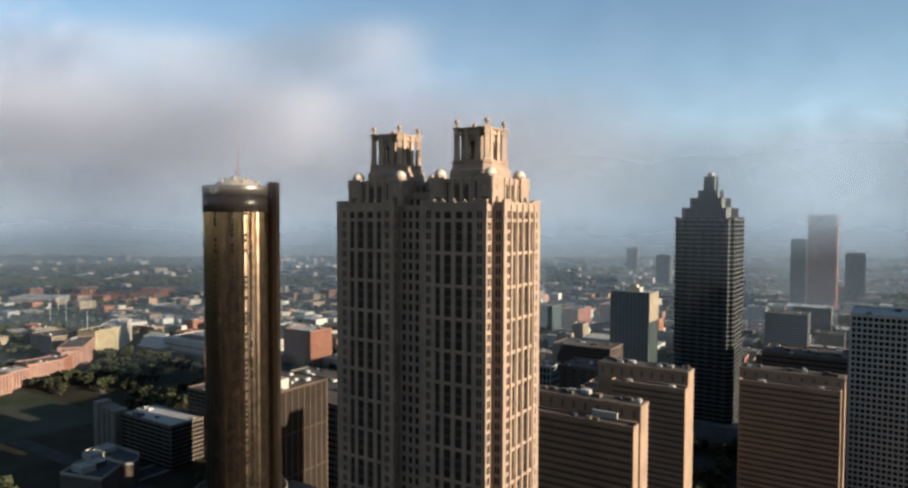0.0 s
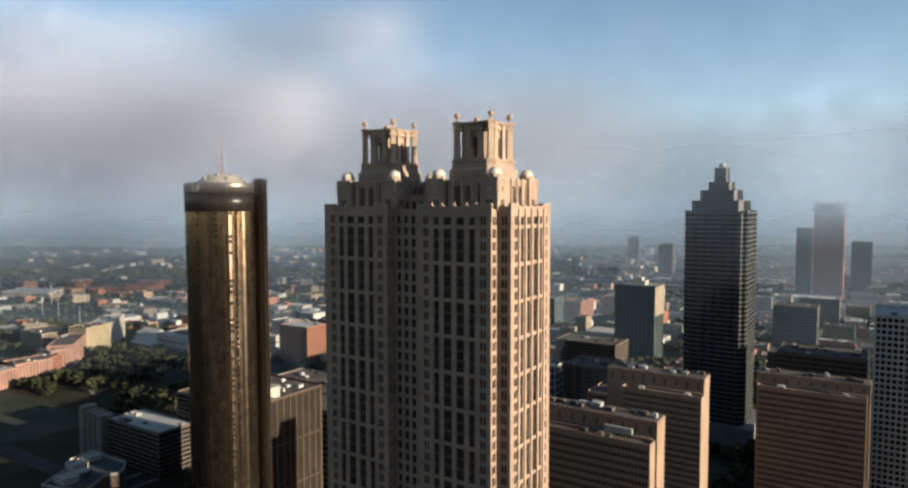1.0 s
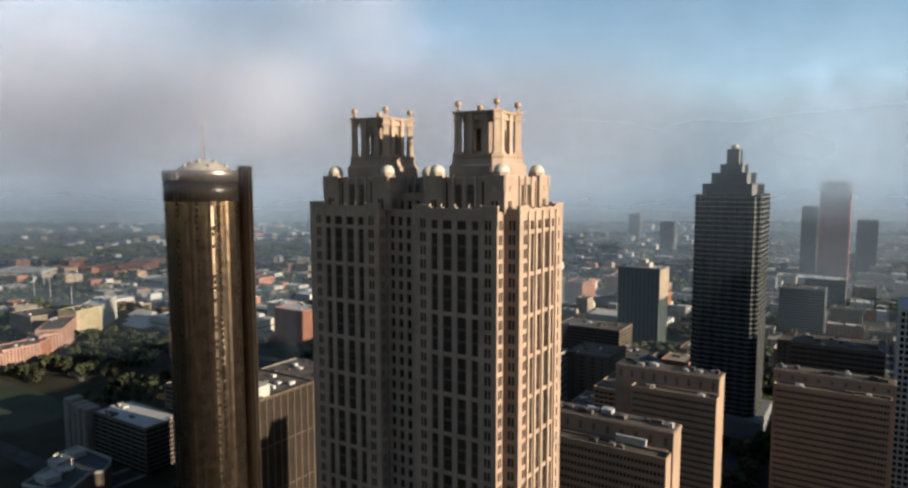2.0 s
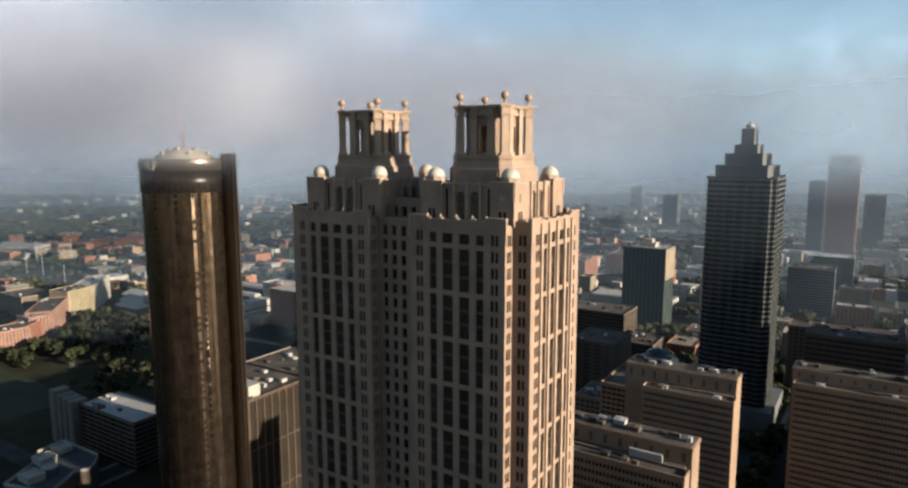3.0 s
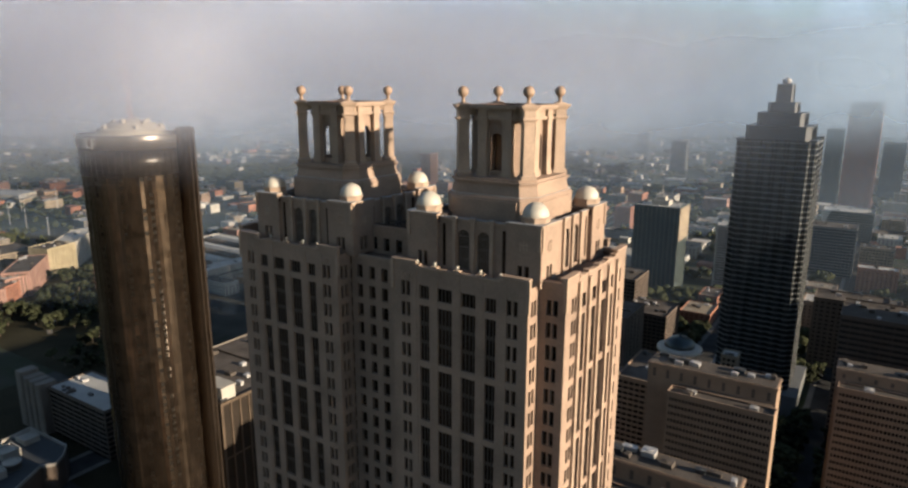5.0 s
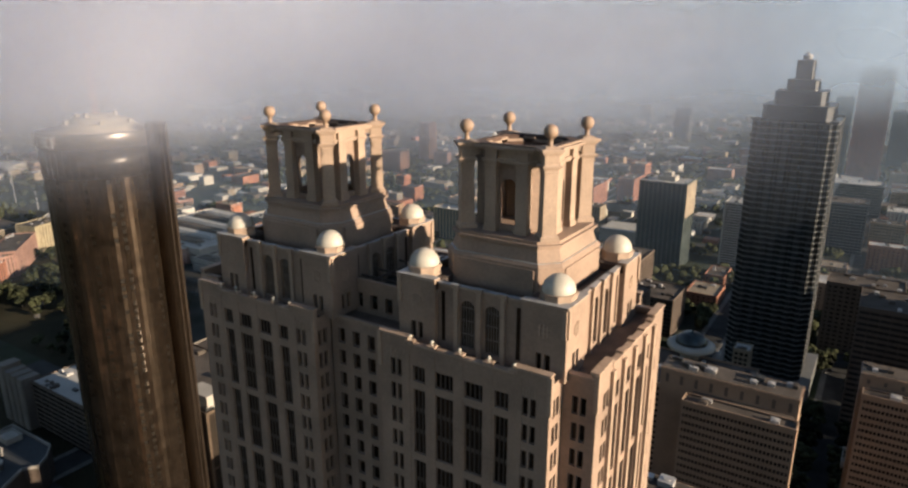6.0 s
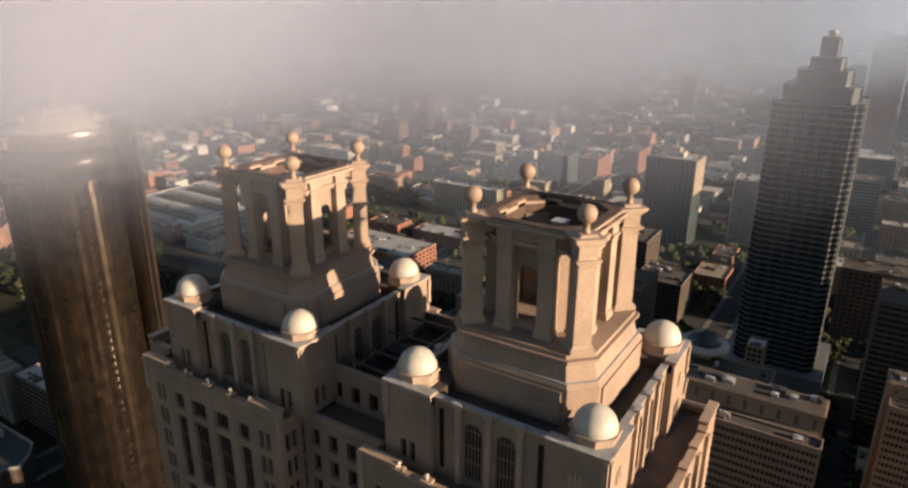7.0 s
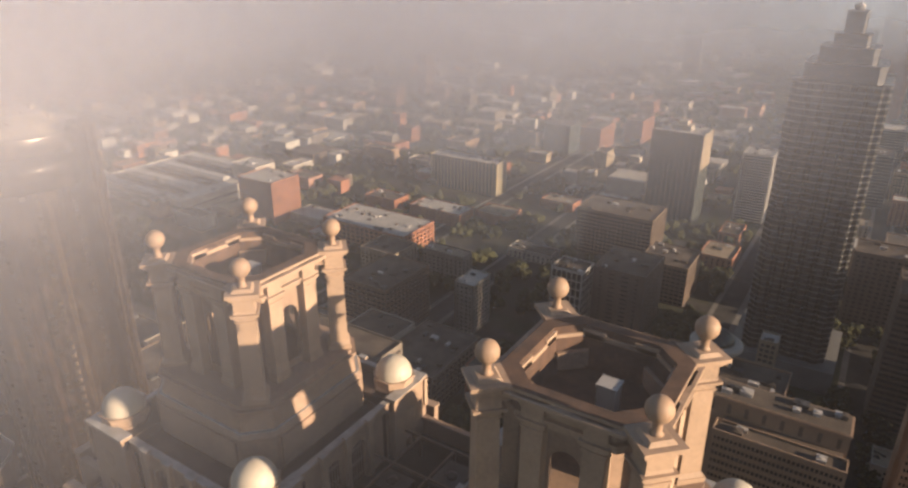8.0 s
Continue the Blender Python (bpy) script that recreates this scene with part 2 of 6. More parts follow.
def layer(haze, haze_top, cloud_alpha, z0, z1, top0, top1, lump, left=0.0, right=0.0, reach=1000.0, size=0.004, wisp=0.5):
    """haze near the ground, and a bank of cloud from z0..z1 up to top0..top1; lump: metres by which its edges wander."""
    def build(op, smooth, cloud, xyz):
        big = cloud(size, (1, 1, 1.1), 3.0)
        fine = cloud(size * 2.3, (1, 1, 1.0), 2.0, 31.0)
        wander = op("MULTIPLY", op("SUBTRACT", big, 0.5), 2 * lump)
        s = side_of(op, xyz)
        lift = op("ADD", op("MULTIPLY", smooth(s, -reach, 0.0, 1.0, 0.0), left), op("MULTIPLY", smooth(s, 0.0, reach, 0.0, 1.0), right))
        z = op("ADD", xyz["Z"], wander)
        bank = op("MULTIPLY", smooth(z, z0, z1), smooth(op("SUBTRACT", z, lift), top0, top1, 1.0, 0.0))
        bank = op("MULTIPLY", bank, smooth(fine, 0.5 - wisp, 0.68, 0.45, 1.0))
        bank = op("MULTIPLY", bank, cloud_alpha)
        low = op("MULTIPLY", smooth(xyz["Z"], 0.0, haze_top, 1.0, 0.0), haze)
        clear = op("MULTIPLY", op("SUBTRACT", 1.0, bank, True), op("SUBTRACT", 1.0, low, True))
        return op("SUBTRACT", 1.0, clear, True)
    return build


def cloud_backdrop():
    """The glowing far sky behind everything: thin stratus with blue gaps, thicker to the west and low in the north-east."""
    m = bpy.data.materials.new("far_stratus")
    m.use_nodes = True
    n, l = m.node_tree.nodes, m.node_tree.links
    n.remove(n["Principled BSDF"])
    geo = n.new("ShaderNodeTexCoord")
    sep = n.new("ShaderNodeSeparateXYZ")
    l.new(geo.outputs["Object"], sep.inputs[0])

    def op(kind, a, b=None, clamp=False):
        q = n.new("ShaderNodeMath")
        q.operation, q.use_clamp = kind, clamp
        for i, v in enumerate((a, b)):
            if isinstance(v, (int, float)):
                q.inputs[i].default_value = v
            elif v is not None:
                l.new(v, q.inputs[i])
        return q.outputs[0]

    def ease(v, a, b, lo=0.0, hi=1.0):
        q = n.new("ShaderNodeMapRange")
        q.interpolation_type = "SMOOTHSTEP"
        l.new(v, q.inputs["Value"])
        for key, val in (("From Min", a), ("From Max", b), ("To Min", lo), ("To Max", hi)):
            q.inputs[key].default_value = val
        return q.outputs["Result"]

    def fbm(scale, stretch, shift, detail, rough):
        mp, t = n.new("ShaderNodeMapping"), n.new("ShaderNodeTexNoise")
        mp.inputs["Scale"].default_value, mp.inputs["Location"].default_value = stretch, (shift, shift * 0.6, shift * 1.7)
        l.new(geo.outputs["Object"], mp.inputs["Vector"])
        t.inputs["Scale"].default_value, t.inputs["Detail"].default_value, t.inputs["Roughness"].default_value = scale, detail, rough
        l.new(mp.outputs["Vector"], t.inputs["Vector"])
        return t.outputs["Fac"]

    def tint(fac, a, b):
        q = n.new("ShaderNodeMix")
        q.data_type = "RGBA"
        l.new(fac, q.inputs["Factor"])
        for key, v in (("A", a), ("B", b)):
            if isinstance(v, tuple):
                q.inputs[key].default_value = (*v, 1)
            else:
                l.new(v, q.inputs[key])
        return q.outputs["Result"]

    u = op("DIVIDE", op("ADD", op("MULTIPLY", op("SUBTRACT", sep.outputs["X"], MX), SIDE.x), op("MULTIPLY", op("SUBTRACT", sep.outputs["Y"], MY), SIDE.y)), SKY_R)
    e = op("DIVIDE", op("SUBTRACT", sep.outputs["Z"], 215.0), SKY_R)
    broad, lumps = fbm(0.0011, (1, 1, 1.5), 3.0, 5.0, 0.5), fbm(0.0032, (1, 1, 1.3), 40.0, 5.0, 0.5)
    wander = op("ADD", op("MULTIPLY", op("SUBTRACT", broad, 0.5), 0.24), op("MULTIPLY", op("SUBTRACT", lumps, 0.5), 0.10))
    top = op("ADD", ease(u, -0.62, -0.34, 0.30, 0.17), ease(u, -0.36, 0.06, 0.0, 0.07))
    top = op("ADD", top, op("ADD", ease(u, 0.03, 0.17, 0.0, -0.17), ease(u, 0.34, 0.62, 0.0, 0.12)))
    over = op("ADD", op("SUBTRACT", top, e), wander)
    thick = op("MULTIPLY", ease(over, -0.07, 0.10), ease(broad, 0.25, 0.7, 0.78, 0.95))
    veil = ease(e, 0.0, 0.34, 0.55, 0.10)
    alpha = op("MAXIMUM", op("MAXIMUM", thick, veil), ease(e, 0.0, 0.05, 1.0, 0.0))
    white = tint(ease(u, -0.55, -0.05), (0.310, 0.292, 0.300), (0.190, 0.206, 0.245))
    white = tint(ease(u, 0.1, 0.6), white, (0.275, 0.325, 0.365))
    white = tint(op("MULTIPLY", ease(over, 0.02, 0.16, 1.0, 0.0), 0.45), white, (0.270, 0.305, 0.340))
    low = tint(ease(u, -0.6, 0.4), (0.290, 0.275, 0.290), (0.195, 0.225, 0.262))
    colour = tint(ease(e, 0.0, 0.085), low, white)
    colour = tint(ease(e, -0.055, 0.012), (0.042, 0.056, 0.070), colour)
    glow, clear, last = n.new("ShaderNodeEmission"), n.new("ShaderNodeBsdfTransparent"), n.new("ShaderNodeMixShader")
    l.new(colour, glow.inputs["Color"])
    l.new(ease(lumps, 0.3, 0.7, 0.9, 1.1), glow.inputs["Strength"])
    l.new(alpha, last.inputs["Fac"])
    l.new(clear.outputs[0], last.inputs[1])
    l.new(glow.outputs[0], last.inputs[2])
    l.new(last.outputs[0], n["Material Output"].inputs["Surface"])
    return m


SKY_R = 3900.0
bank_sheet("backdrop", "far sky of thin pale stratus with blue gaps", SKY_R, -20, 2600, cloud_backdrop(), "backdrop", "structure")
# distance haze is put into the blue-grey colour of these sheets
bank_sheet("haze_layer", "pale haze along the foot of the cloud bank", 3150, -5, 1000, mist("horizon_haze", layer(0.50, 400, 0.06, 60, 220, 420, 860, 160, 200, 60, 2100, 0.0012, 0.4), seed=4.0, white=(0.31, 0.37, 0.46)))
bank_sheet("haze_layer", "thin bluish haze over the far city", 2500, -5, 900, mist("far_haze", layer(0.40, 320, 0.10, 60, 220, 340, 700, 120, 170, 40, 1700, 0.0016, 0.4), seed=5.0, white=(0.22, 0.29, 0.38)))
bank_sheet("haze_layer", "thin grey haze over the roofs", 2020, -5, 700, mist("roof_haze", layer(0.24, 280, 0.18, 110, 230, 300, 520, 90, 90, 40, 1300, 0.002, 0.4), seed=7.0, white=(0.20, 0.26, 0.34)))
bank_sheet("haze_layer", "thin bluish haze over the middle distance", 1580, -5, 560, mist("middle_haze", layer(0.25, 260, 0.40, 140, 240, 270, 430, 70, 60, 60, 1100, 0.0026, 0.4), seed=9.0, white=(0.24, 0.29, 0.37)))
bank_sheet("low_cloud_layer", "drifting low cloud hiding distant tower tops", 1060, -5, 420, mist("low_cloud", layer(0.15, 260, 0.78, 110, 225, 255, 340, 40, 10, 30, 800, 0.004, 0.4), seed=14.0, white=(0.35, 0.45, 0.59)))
bank_sheet("low_cloud_layer", "thin drifting mist behind the stepped tower", 690, -5, 340, mist("thin_cloud", layer(0.05, 260, 0.45, 165, 245, 250, 310, 28, 0, 10, 500, 0.006, 0.3), seed=20.0, white=(0.35, 0.45, 0.59)))


def tatter(alpha, z0, z1, top0, top1, s0, s1, s2, s3, lump, size):
    """A patch of low cloud, z0..z1 at its foot and fading out sideways and upwards."""
    def build(op, smooth, cloud, xyz):
        s = side_of(op, xyz)
        big, fine = cloud(size, (1, 1, 1), 3.0), cloud(size * 2.5, (1, 1, 1), 2.0, 13.0)
        z = op("ADD", xyz["Z"], op("MULTIPLY", op("SUBTRACT", big, 0.5), 2 * lump))
        a = op("MULTIPLY", smooth(z, z0, z1), smooth(z, top0, top1, 1.0, 0.0))
        a = op("MULTIPLY", a, op("MULTIPLY", smooth(s, s0, s1), smooth(s, s2, s3, 1.0, 0.0)))
        a = op("MULTIPLY", a, smooth(fine, 0.25, 0.7, 0.7, 1.0))
        return op("MULTIPLY", a, alpha)
    return build


def patch_sheet(name, label, r, s0, s1, low, high, material):
    bm = B()
    cols = []
    for i in range(13):
        p = Vector((MX, MY)) + HEAD * (r + 5 * math.sin(i * 1.1)) + SIDE * (s0 + (s1 - s0) * i / 12)
        cols.append((bm.verts.new((p.x, p.y, low)), bm.verts.new((p.x, p.y, high))))
    for (a, b), (c, d) in zip(cols, cols[1:]):
        bm.faces.new((a, c, d, b)).smooth = True
    tagged(part(name, bm, material, None), label, "mist", "", "stuff")


# patches and veils are coloured bluish to offset the warm sun on them
patch_sheet("cloud_tatter", "torn patch of bright low cloud drifting before the round tower", 262, -420, 60, 190, 320, mist("near_cloud", tatter(0.36, 213, 250, 250, 282, -420, -330, -70, 50, 14, 0.011), seed=11.0, white=(0.53, 0.57, 0.68)))
patch_sheet("cloud_tatter", "torn patch of low cloud drifting behind the twin crowns", 420, -520, 220, 190, 360, mist("middle_cloud", tatter(0.36, 215, 258, 264, 316, -520, -420, 20, 200, 20, 0.008), seed=23.0, white=(0.46, 0.51, 0.62)))
patch_sheet("cloud_tatter", "long torn patch of low cloud beyond the twin crowns", 330, -90, 420, 190, 330, mist("right_cloud", tatter(0.16, 206, 250, 250, 272, -90, 40, 300, 420, 16, 0.010), seed=41.0, white=(0.44, 0.50, 0.62)))
patch_sheet("cloud_tatter", "wisp of mist round the crown of the stepped tower", 455, 100, 520, 60, 290, mist("crown_wisp", tatter(0.12, 80, 235, 245, 280, 100, 200, 420, 520, 16, 0.010), seed=31.0, white=(0.33, 0.41, 0.53)))


# a body of mist in the west, sheet behind sheet, that thins out downwards
for i, (r, s_in, s_out) in enumerate(((160, -44, -64), (176, -44, -68), (194, -42, -74), (214, -40, -82), (238, -40, -92))):
    patch_sheet("cloud_tatter", "thin veil of bright mist drifting before the round tower", r, -330, s_in + 4, 196, 284, mist("west_veil", tatter(0.28, 213, 249, 248, 266, -330, -250, s_out, s_in, 7, 0.016), seed=50.0 + 7 * i, white=(0.57, 0.59, 0.69)))
# its upper, nearer fringe
for i, (r, s_in, s_out) in enumerate(((114, -4, -22), (122, -7, -28), (132, -9, -34), (144, -12, -40))):
    patch_sheet("cloud_tatter", "thin fringe of mist drifting above the crowns", r, -200, s_in + 2, 226, 276, mist("upper_veil", tatter(0.25, 236, 257, 254, 268, -200, -150, s_out, s_in, 5, 0.02), seed=150.0 + 7 * i, white=(0.53, 0.55, 0.65)))
# the foot of the cloud itself, level with the end of the flight
for i, r in enumerate((105, 109, 113)):
    patch_sheet("cloud_tatter", "thin drifting foot of the cloud above the crowns", r, -70, 70, 232, 270, mist("cloud_foot", tatter(0.014, 238, 255, 255, 268, -70, -45, 45, 70, 4, 0.03), seed=210.0 + 7 * i, white=(0.52, 0.53, 0.62)))
# and one beyond the crowns, over the whole width
for i, r in enumerate((200, 228, 292, 368, 470)):
    far = 190 + 0.25 * r
    patch_sheet("cloud_tatter", "thin veil of mist drifting beyond the twin crowns", r, -480 - r * 0.4, far, 166, 320, mist("north_veil", tatter(0.33, 204 - 8 * i, 254 - 4 * i, 246, 276, -480 - r * 0.4, -420, 20, 30 + 0.38 * r, 9, 0.011), seed=90.0 + 9 * i, white=(0.40, 0.42, 0.51)))

# ---- the twin-crowned tower ----
Y0 = 205.2                     # front plane
BLOCKS = ((-133.0, -131.9), (-173.9, -171.7))   # middle of the shaft, middle of the crown
CY = 222.0
FLOOR, GROUP = 3.93, 11.79
Z_TOP_ROW, Z_TALL = 197.5, 196.3
HALF, WIDE, NOTCH = 13.7, 18.5, 3.9
DEPTH = 0.55

skyscraper = thing("twin_crowned_skyscraper", "tall beige granite office tower with two open columned crowns", "skyscraper", (-152.5, CY, 0))


def unit(width, height, bars, floors=0):
    """A window: dark panes behind upright mullions; local, facing -y, foot at the origin."""
    bm = B()
    box(bm, -width / 2, width / 2, 0, 0.08, 0, height)
    n0 = len(bm.faces)
    for i in range(bars):
        x = -width / 2 + width * (i + 1) / (bars + 1)
        box(bm, x - 0.07, x + 0.07, -0.22, 0.0, 0, height)
    for i in range(floors):
        z = height * (i + 1) / (floors + 1)
        box(bm, -width / 2, width / 2, -0.05, 0.0, z - 0.35, z + 0.35)
    bm.faces.ensure_lookup_table()
    for f in bm.faces[n0:]:
        f.material_index = 1
    me = mesh_of("window", bm, TOWER_GLASS)
    me.materials.append(MULLION)
    return me


UNITS = {"small": unit(0.84, 2.65, 0), "single": unit(1.5, 2.65, 0), "tall4": unit(3.05, 10.6, 3, 2), "tall3": unit(2.1, 10.6, 2, 2), "top4": unit(3.05, 2.5, 3), "top3": unit(2.1, 2.5, 2)}
SIZES = {"small": (0.84, 2.65), "single": (1.5, 2.65), "tall4": (3.05, 10.6), "tall3": (2.1, 10.6), "top4": (3.05, 2.5), "top3": (2.1, 2.5)}
far_units = []          # those that are joined


def facade(bm, ox, oy, turn, width, z0, z1, columns, near_z=None, depth=DEPTH):
    """A pierced wall with deep reveals. It starts at (ox, oy) and runs along x turned by turn degrees, facing its right-hand side.
    columns: (middle, kind, [foot heights]); windows above near_z become parts of their own."""
    a = radians(turn)
    ux, uy = math.cos(a), math.sin(a)
    nx, ny = uy, -ux

    def at(u, d, z):
        return (ox + u * ux - d * nx, oy + u * uy - d * ny, z)

    cols = {}
    for mid, kind, feet in columns:
        cols.setdefault((mid, SIZES[kind][0]), []).extend((f, f + SIZES[kind][1], kind) for f in feet)
    edge = 0.0
    for (mid, w), wins in sorted(cols.items()):
        u0, u1 = mid - w / 2, mid + w / 2
        if u0 > edge + 1e-4:
            quad(bm, at(edge, 0, z0), at(u0, 0, z0), at(u0, 0, z1), at(edge, 0, z1))
        low = z0
        for za, zb, kind in sorted(wins):
            quad(bm, at(u0, 0, low), at(u1, 0, low), at(u1, 0, za), at(u0, 0, za))
            quad(bm, at(u0, 0, za), at(u1, 0, za), at(u1, depth, za), at(u0, depth, za))
            quad(bm, at(u0, depth, zb), at(u1, depth, zb), at(u1, 0, zb), at(u0, 0, zb))
            quad(bm, at(u0, 0, za), at(u0, depth, za), at(u0, depth, zb), at(u0, 0, zb))
            quad(bm, at(u1, depth, za), at(u1, 0, za), at(u1, 0, zb), at(u1, depth, zb))
            low = zb
            m = Matrix.Translation(at(mid, depth - 0.02, za)) @ Matrix.Rotation(a, 4, "Z")
            if near_z is not None and za > near_z:
                ob = part("window", UNITS[kind], None, skyscraper)
                ob.matrix_basis = skyscraper.matrix_basis.inverted() @ m
            else:
                far_units.append((kind, m))
        quad(bm, at(u0, 0, low), at(u1, 0, low), at(u1, 0, z1), at(u0, 0, z1))
        edge = u1
    quad(bm, at(edge, 0, z0), at(width, 0, z0), at(width, 0, z1), at(edge, 0, z1))


SMALL_ROWS = [Z_TOP_ROW + 0.1 - FLOOR * k for k in range(46)]
TALL_ROWS = [Z_TALL - 10.6 - GROUP * k for k in range(15)]


def bay_columns(mid):
    cols = []
    for s in (-1, 1):
        for d in (10.22, 11.38):
            cols.append((mid + s * d, "small", SMALL_ROWS))
        cols.append((mid + s * 6.75, "tall3", TALL_ROWS))
        cols.append((mid + s * 6.75, "top3", [Z_TOP_ROW]))
        cols.append((mid + s * 2.45, "tall4", TALL_ROWS))
        cols.append((mid + s * 2.45, "top4", [Z_TOP_ROW]))
    return cols


def pair(mid, rows=SMALL_ROWS):
    return [(mid - 0.58, "small", rows), (mid + 0.58, "small", rows)]


BODY_TOP = 202.6
for index, (c, k) in enumerate(BLOCKS):
    shown = 150.0
    y1, y2 = Y0 + NOTCH, 2 * 223.3 - Y0 - NOTCH       # notch lines before and behind
    yb = 2 * 223.3 - Y0
    fronts = B()
    facade(fronts, c - HALF, Y0, 0, 2 * HALF, 0, BODY_TOP, bay_columns(HALF), shown)
    part("front_wall", fronts, GRANITE, skyscraper)
    backs = B()
    facade(backs, c + HALF, yb, 180, 2 * HALF, 0, BODY_TOP, bay_columns(HALF))
    part("back_wall", backs, GRANITE, skyscraper)
    long = y2 - y1
    sides = B()
    if index == 0:
        facade(sides, c + WIDE, y1, 90, long, 0, BODY_TOP, bay_columns(long / 2), shown)
        part("side_wall", sides, GRANITE, skyscraper)
    if index == 1:
        sides = B()
        facade(sides, c - WIDE, y2, 270, long, 0, BODY_TOP, bay_columns(long / 2))
        part("side_wall", sides, GRANITE, skyscraper)
    w, n = WIDE - HALF, NOTCH
    for ox, oy, turn, width, near in ((c + HALF, Y0, 90, n, shown), (c + HALF, y1, 0, w, shown if index == 0 else None), (c + WIDE, y2, 180, w, None), (c + HALF, y2, 90, n, None), (c - HALF, y1, 270, n, None), (c - WIDE, y1, 0, w, None), (c - HALF, yb, 270, n, None), (c - HALF, y2, 180, w, None)):
        if (index == 1 and turn == 0 and ox > c) or (index == 0 and turn == 0 and ox < c):
            continue
        corner = B()
        facade(corner, ox, oy, turn, width, 0, BODY_TOP, pair(width / 2), near)
        part("corner_wall", corner, GRANITE, skyscraper)
    # terrace deck on the shaft
    deck = B()
    box(deck, c - HALF + 0.4, c + HALF - 0.4, Y0 + 0.4, yb - 0.4, 201.5, 202.1)
    if index == 0:
        box(deck, c + HALF - 0.4, c + WIDE - 0.4, y1 + 0.4, y2 - 0.4, 201.5, 202.104)
    else:
        box(deck, c - WIDE + 0.4, c - HALF + 0.4, y1 + 0.4, y2 - 0.4, 201.5, 202.104)
    part("terrace", deck, TERRACE, skyscraper, "brown paved roof terrace behind the parapet")
    # parapets: plain lengths, higher end piers with proud copings, posts between the tall windows
    par, cope = B(), B()

    def run(horizontal, a0, a1, fixed, side, posts):
        def bx(bm, p0, p1, d0, d1, z0, z1):
            lo, hi = sorted((fixed + side * d0, fixed + side * d1))
            if horizontal:
                box(bm, p0, p1, lo, hi, z0, z1)
            else:
                box(bm, lo, hi, p0, p1, z0, z1)
        end = 5.2 if posts else 0
        bx(par, a0 + end, a1 - end, 0.0, 0.7, BODY_TOP, 203.15)
        bx(cope, a0 + end, a1 - end, -0.15, 0.85, 203.15, 203.38)
        if posts:
            for p0, p1 in ((a0 - 0.02, a0 + end), (a1 - end, a1 + 0.02)):
                bx(par, p0, p1, -0.03, 0.9, BODY_TOP, 204.0)
                bx(cope, p0 - 0.12, p1 + 0.12, -0.2, 1.05, 204.0, 204.3)
            m = (a0 + a1) / 2
            for p in (-8.4, -4.6, 0, 4.6, 8.4):
                bx(par, m + p - 0.55, m + p + 0.55, -0.06, 0.75, BODY_TOP, 203.55)
                bx(cope, m + p - 0.65, m + p + 0.65, -0.2, 0.9, 203.55, 203.75)

    run(True, c - HALF, c + HALF, Y0, 1, True)
    run(True, c - HALF, c + HALF, yb, -1, True)
    if index == 0:
        run(False, y1, y2, c + WIDE, -1, True)
    else:
        run(False, y1, y2, c - WIDE, 1, True)
    for x0, x1 in ((c + HALF, c + WIDE),) if index == 0 else ((c - WIDE, c - HALF),):
        run(True, x0, x1, y1, 1, False)
        run(True, x0, x1, y2, -1, False)
    part("parapet", par, GRANITE, skyscraper)
    part("coping", cope, GRANITE_LIGHT, skyscraper)
    # piers between the tall windows: shallow on the front, deep fins on the flank
    for p in (-9.05, -4.62, 0, 4.62, 9.05):
        rib = B()
        box(rib, c + p - 0.72, c + p + 0.72, Y0 - 0.09, Y0 + 0.1, 0, BODY_TOP - 0.004)
        part("pilaster", rib, GRANITE, skyscraper)
        if index:
            continue
        rib = B()
        box(rib, c + WIDE - 0.1, c + WIDE + 0.5, 223.3 + p - 0.5, 223.3 + p + 0.5, 0, BODY_TOP - 0.004)
        part("pilaster", rib, GRANITE_LIGHT, skyscraper)
    # relief over the uppermost paired windows, and strips that hang from the coping at the corners
    for d in (-10.8, 10.8):
        for i in (-2, -1, 0, 1, 2):
            orn = B()
            box(orn, c + d + i * 0.42 - 0.11, c + d + i * 0.42 + 0.11, Y0 - 0.1, Y0 + 0.05, 200.5 - 0.12 * (i % 2), 201.5 + 0.3 * (i % 2 == 0))
            part("relief_bar", orn, GRANITE_LIGHT, skyscraper)
    for x in (c - HALF, c + HALF):
        strip = B()
        box(strip, x - 0.32, x + 0.32, Y0 - 0.24, Y0 + 0.4, 198.6, 203.98)
        part("corner_strip", strip, GRANITE_LIGHT, skyscraper)
    if index == 0:
        strip = B()
        box(strip, c + WIDE - 0.4, c + WIDE + 0.24, y1 - 0.22, y1 + 0.4, 198.6, 203.98)
        part("corner_strip", strip, GRANITE_LIGHT, skyscraper)
    for p in (-8.4, -4.6, 0, 4.6, 8.4):
        bm = B()
        lathe(bm, c + p, Y0 + 0.3, [(0.18, 203.75), (0.12, 203.95), (0.22, 204.1), (0.27, 204.3), (0.2, 204.48), (0.02, 204.56)], 10)
        part("parapet_ornament", bm, DOME_SKIN, skyscraper, "small pale stone ornament on the parapet")

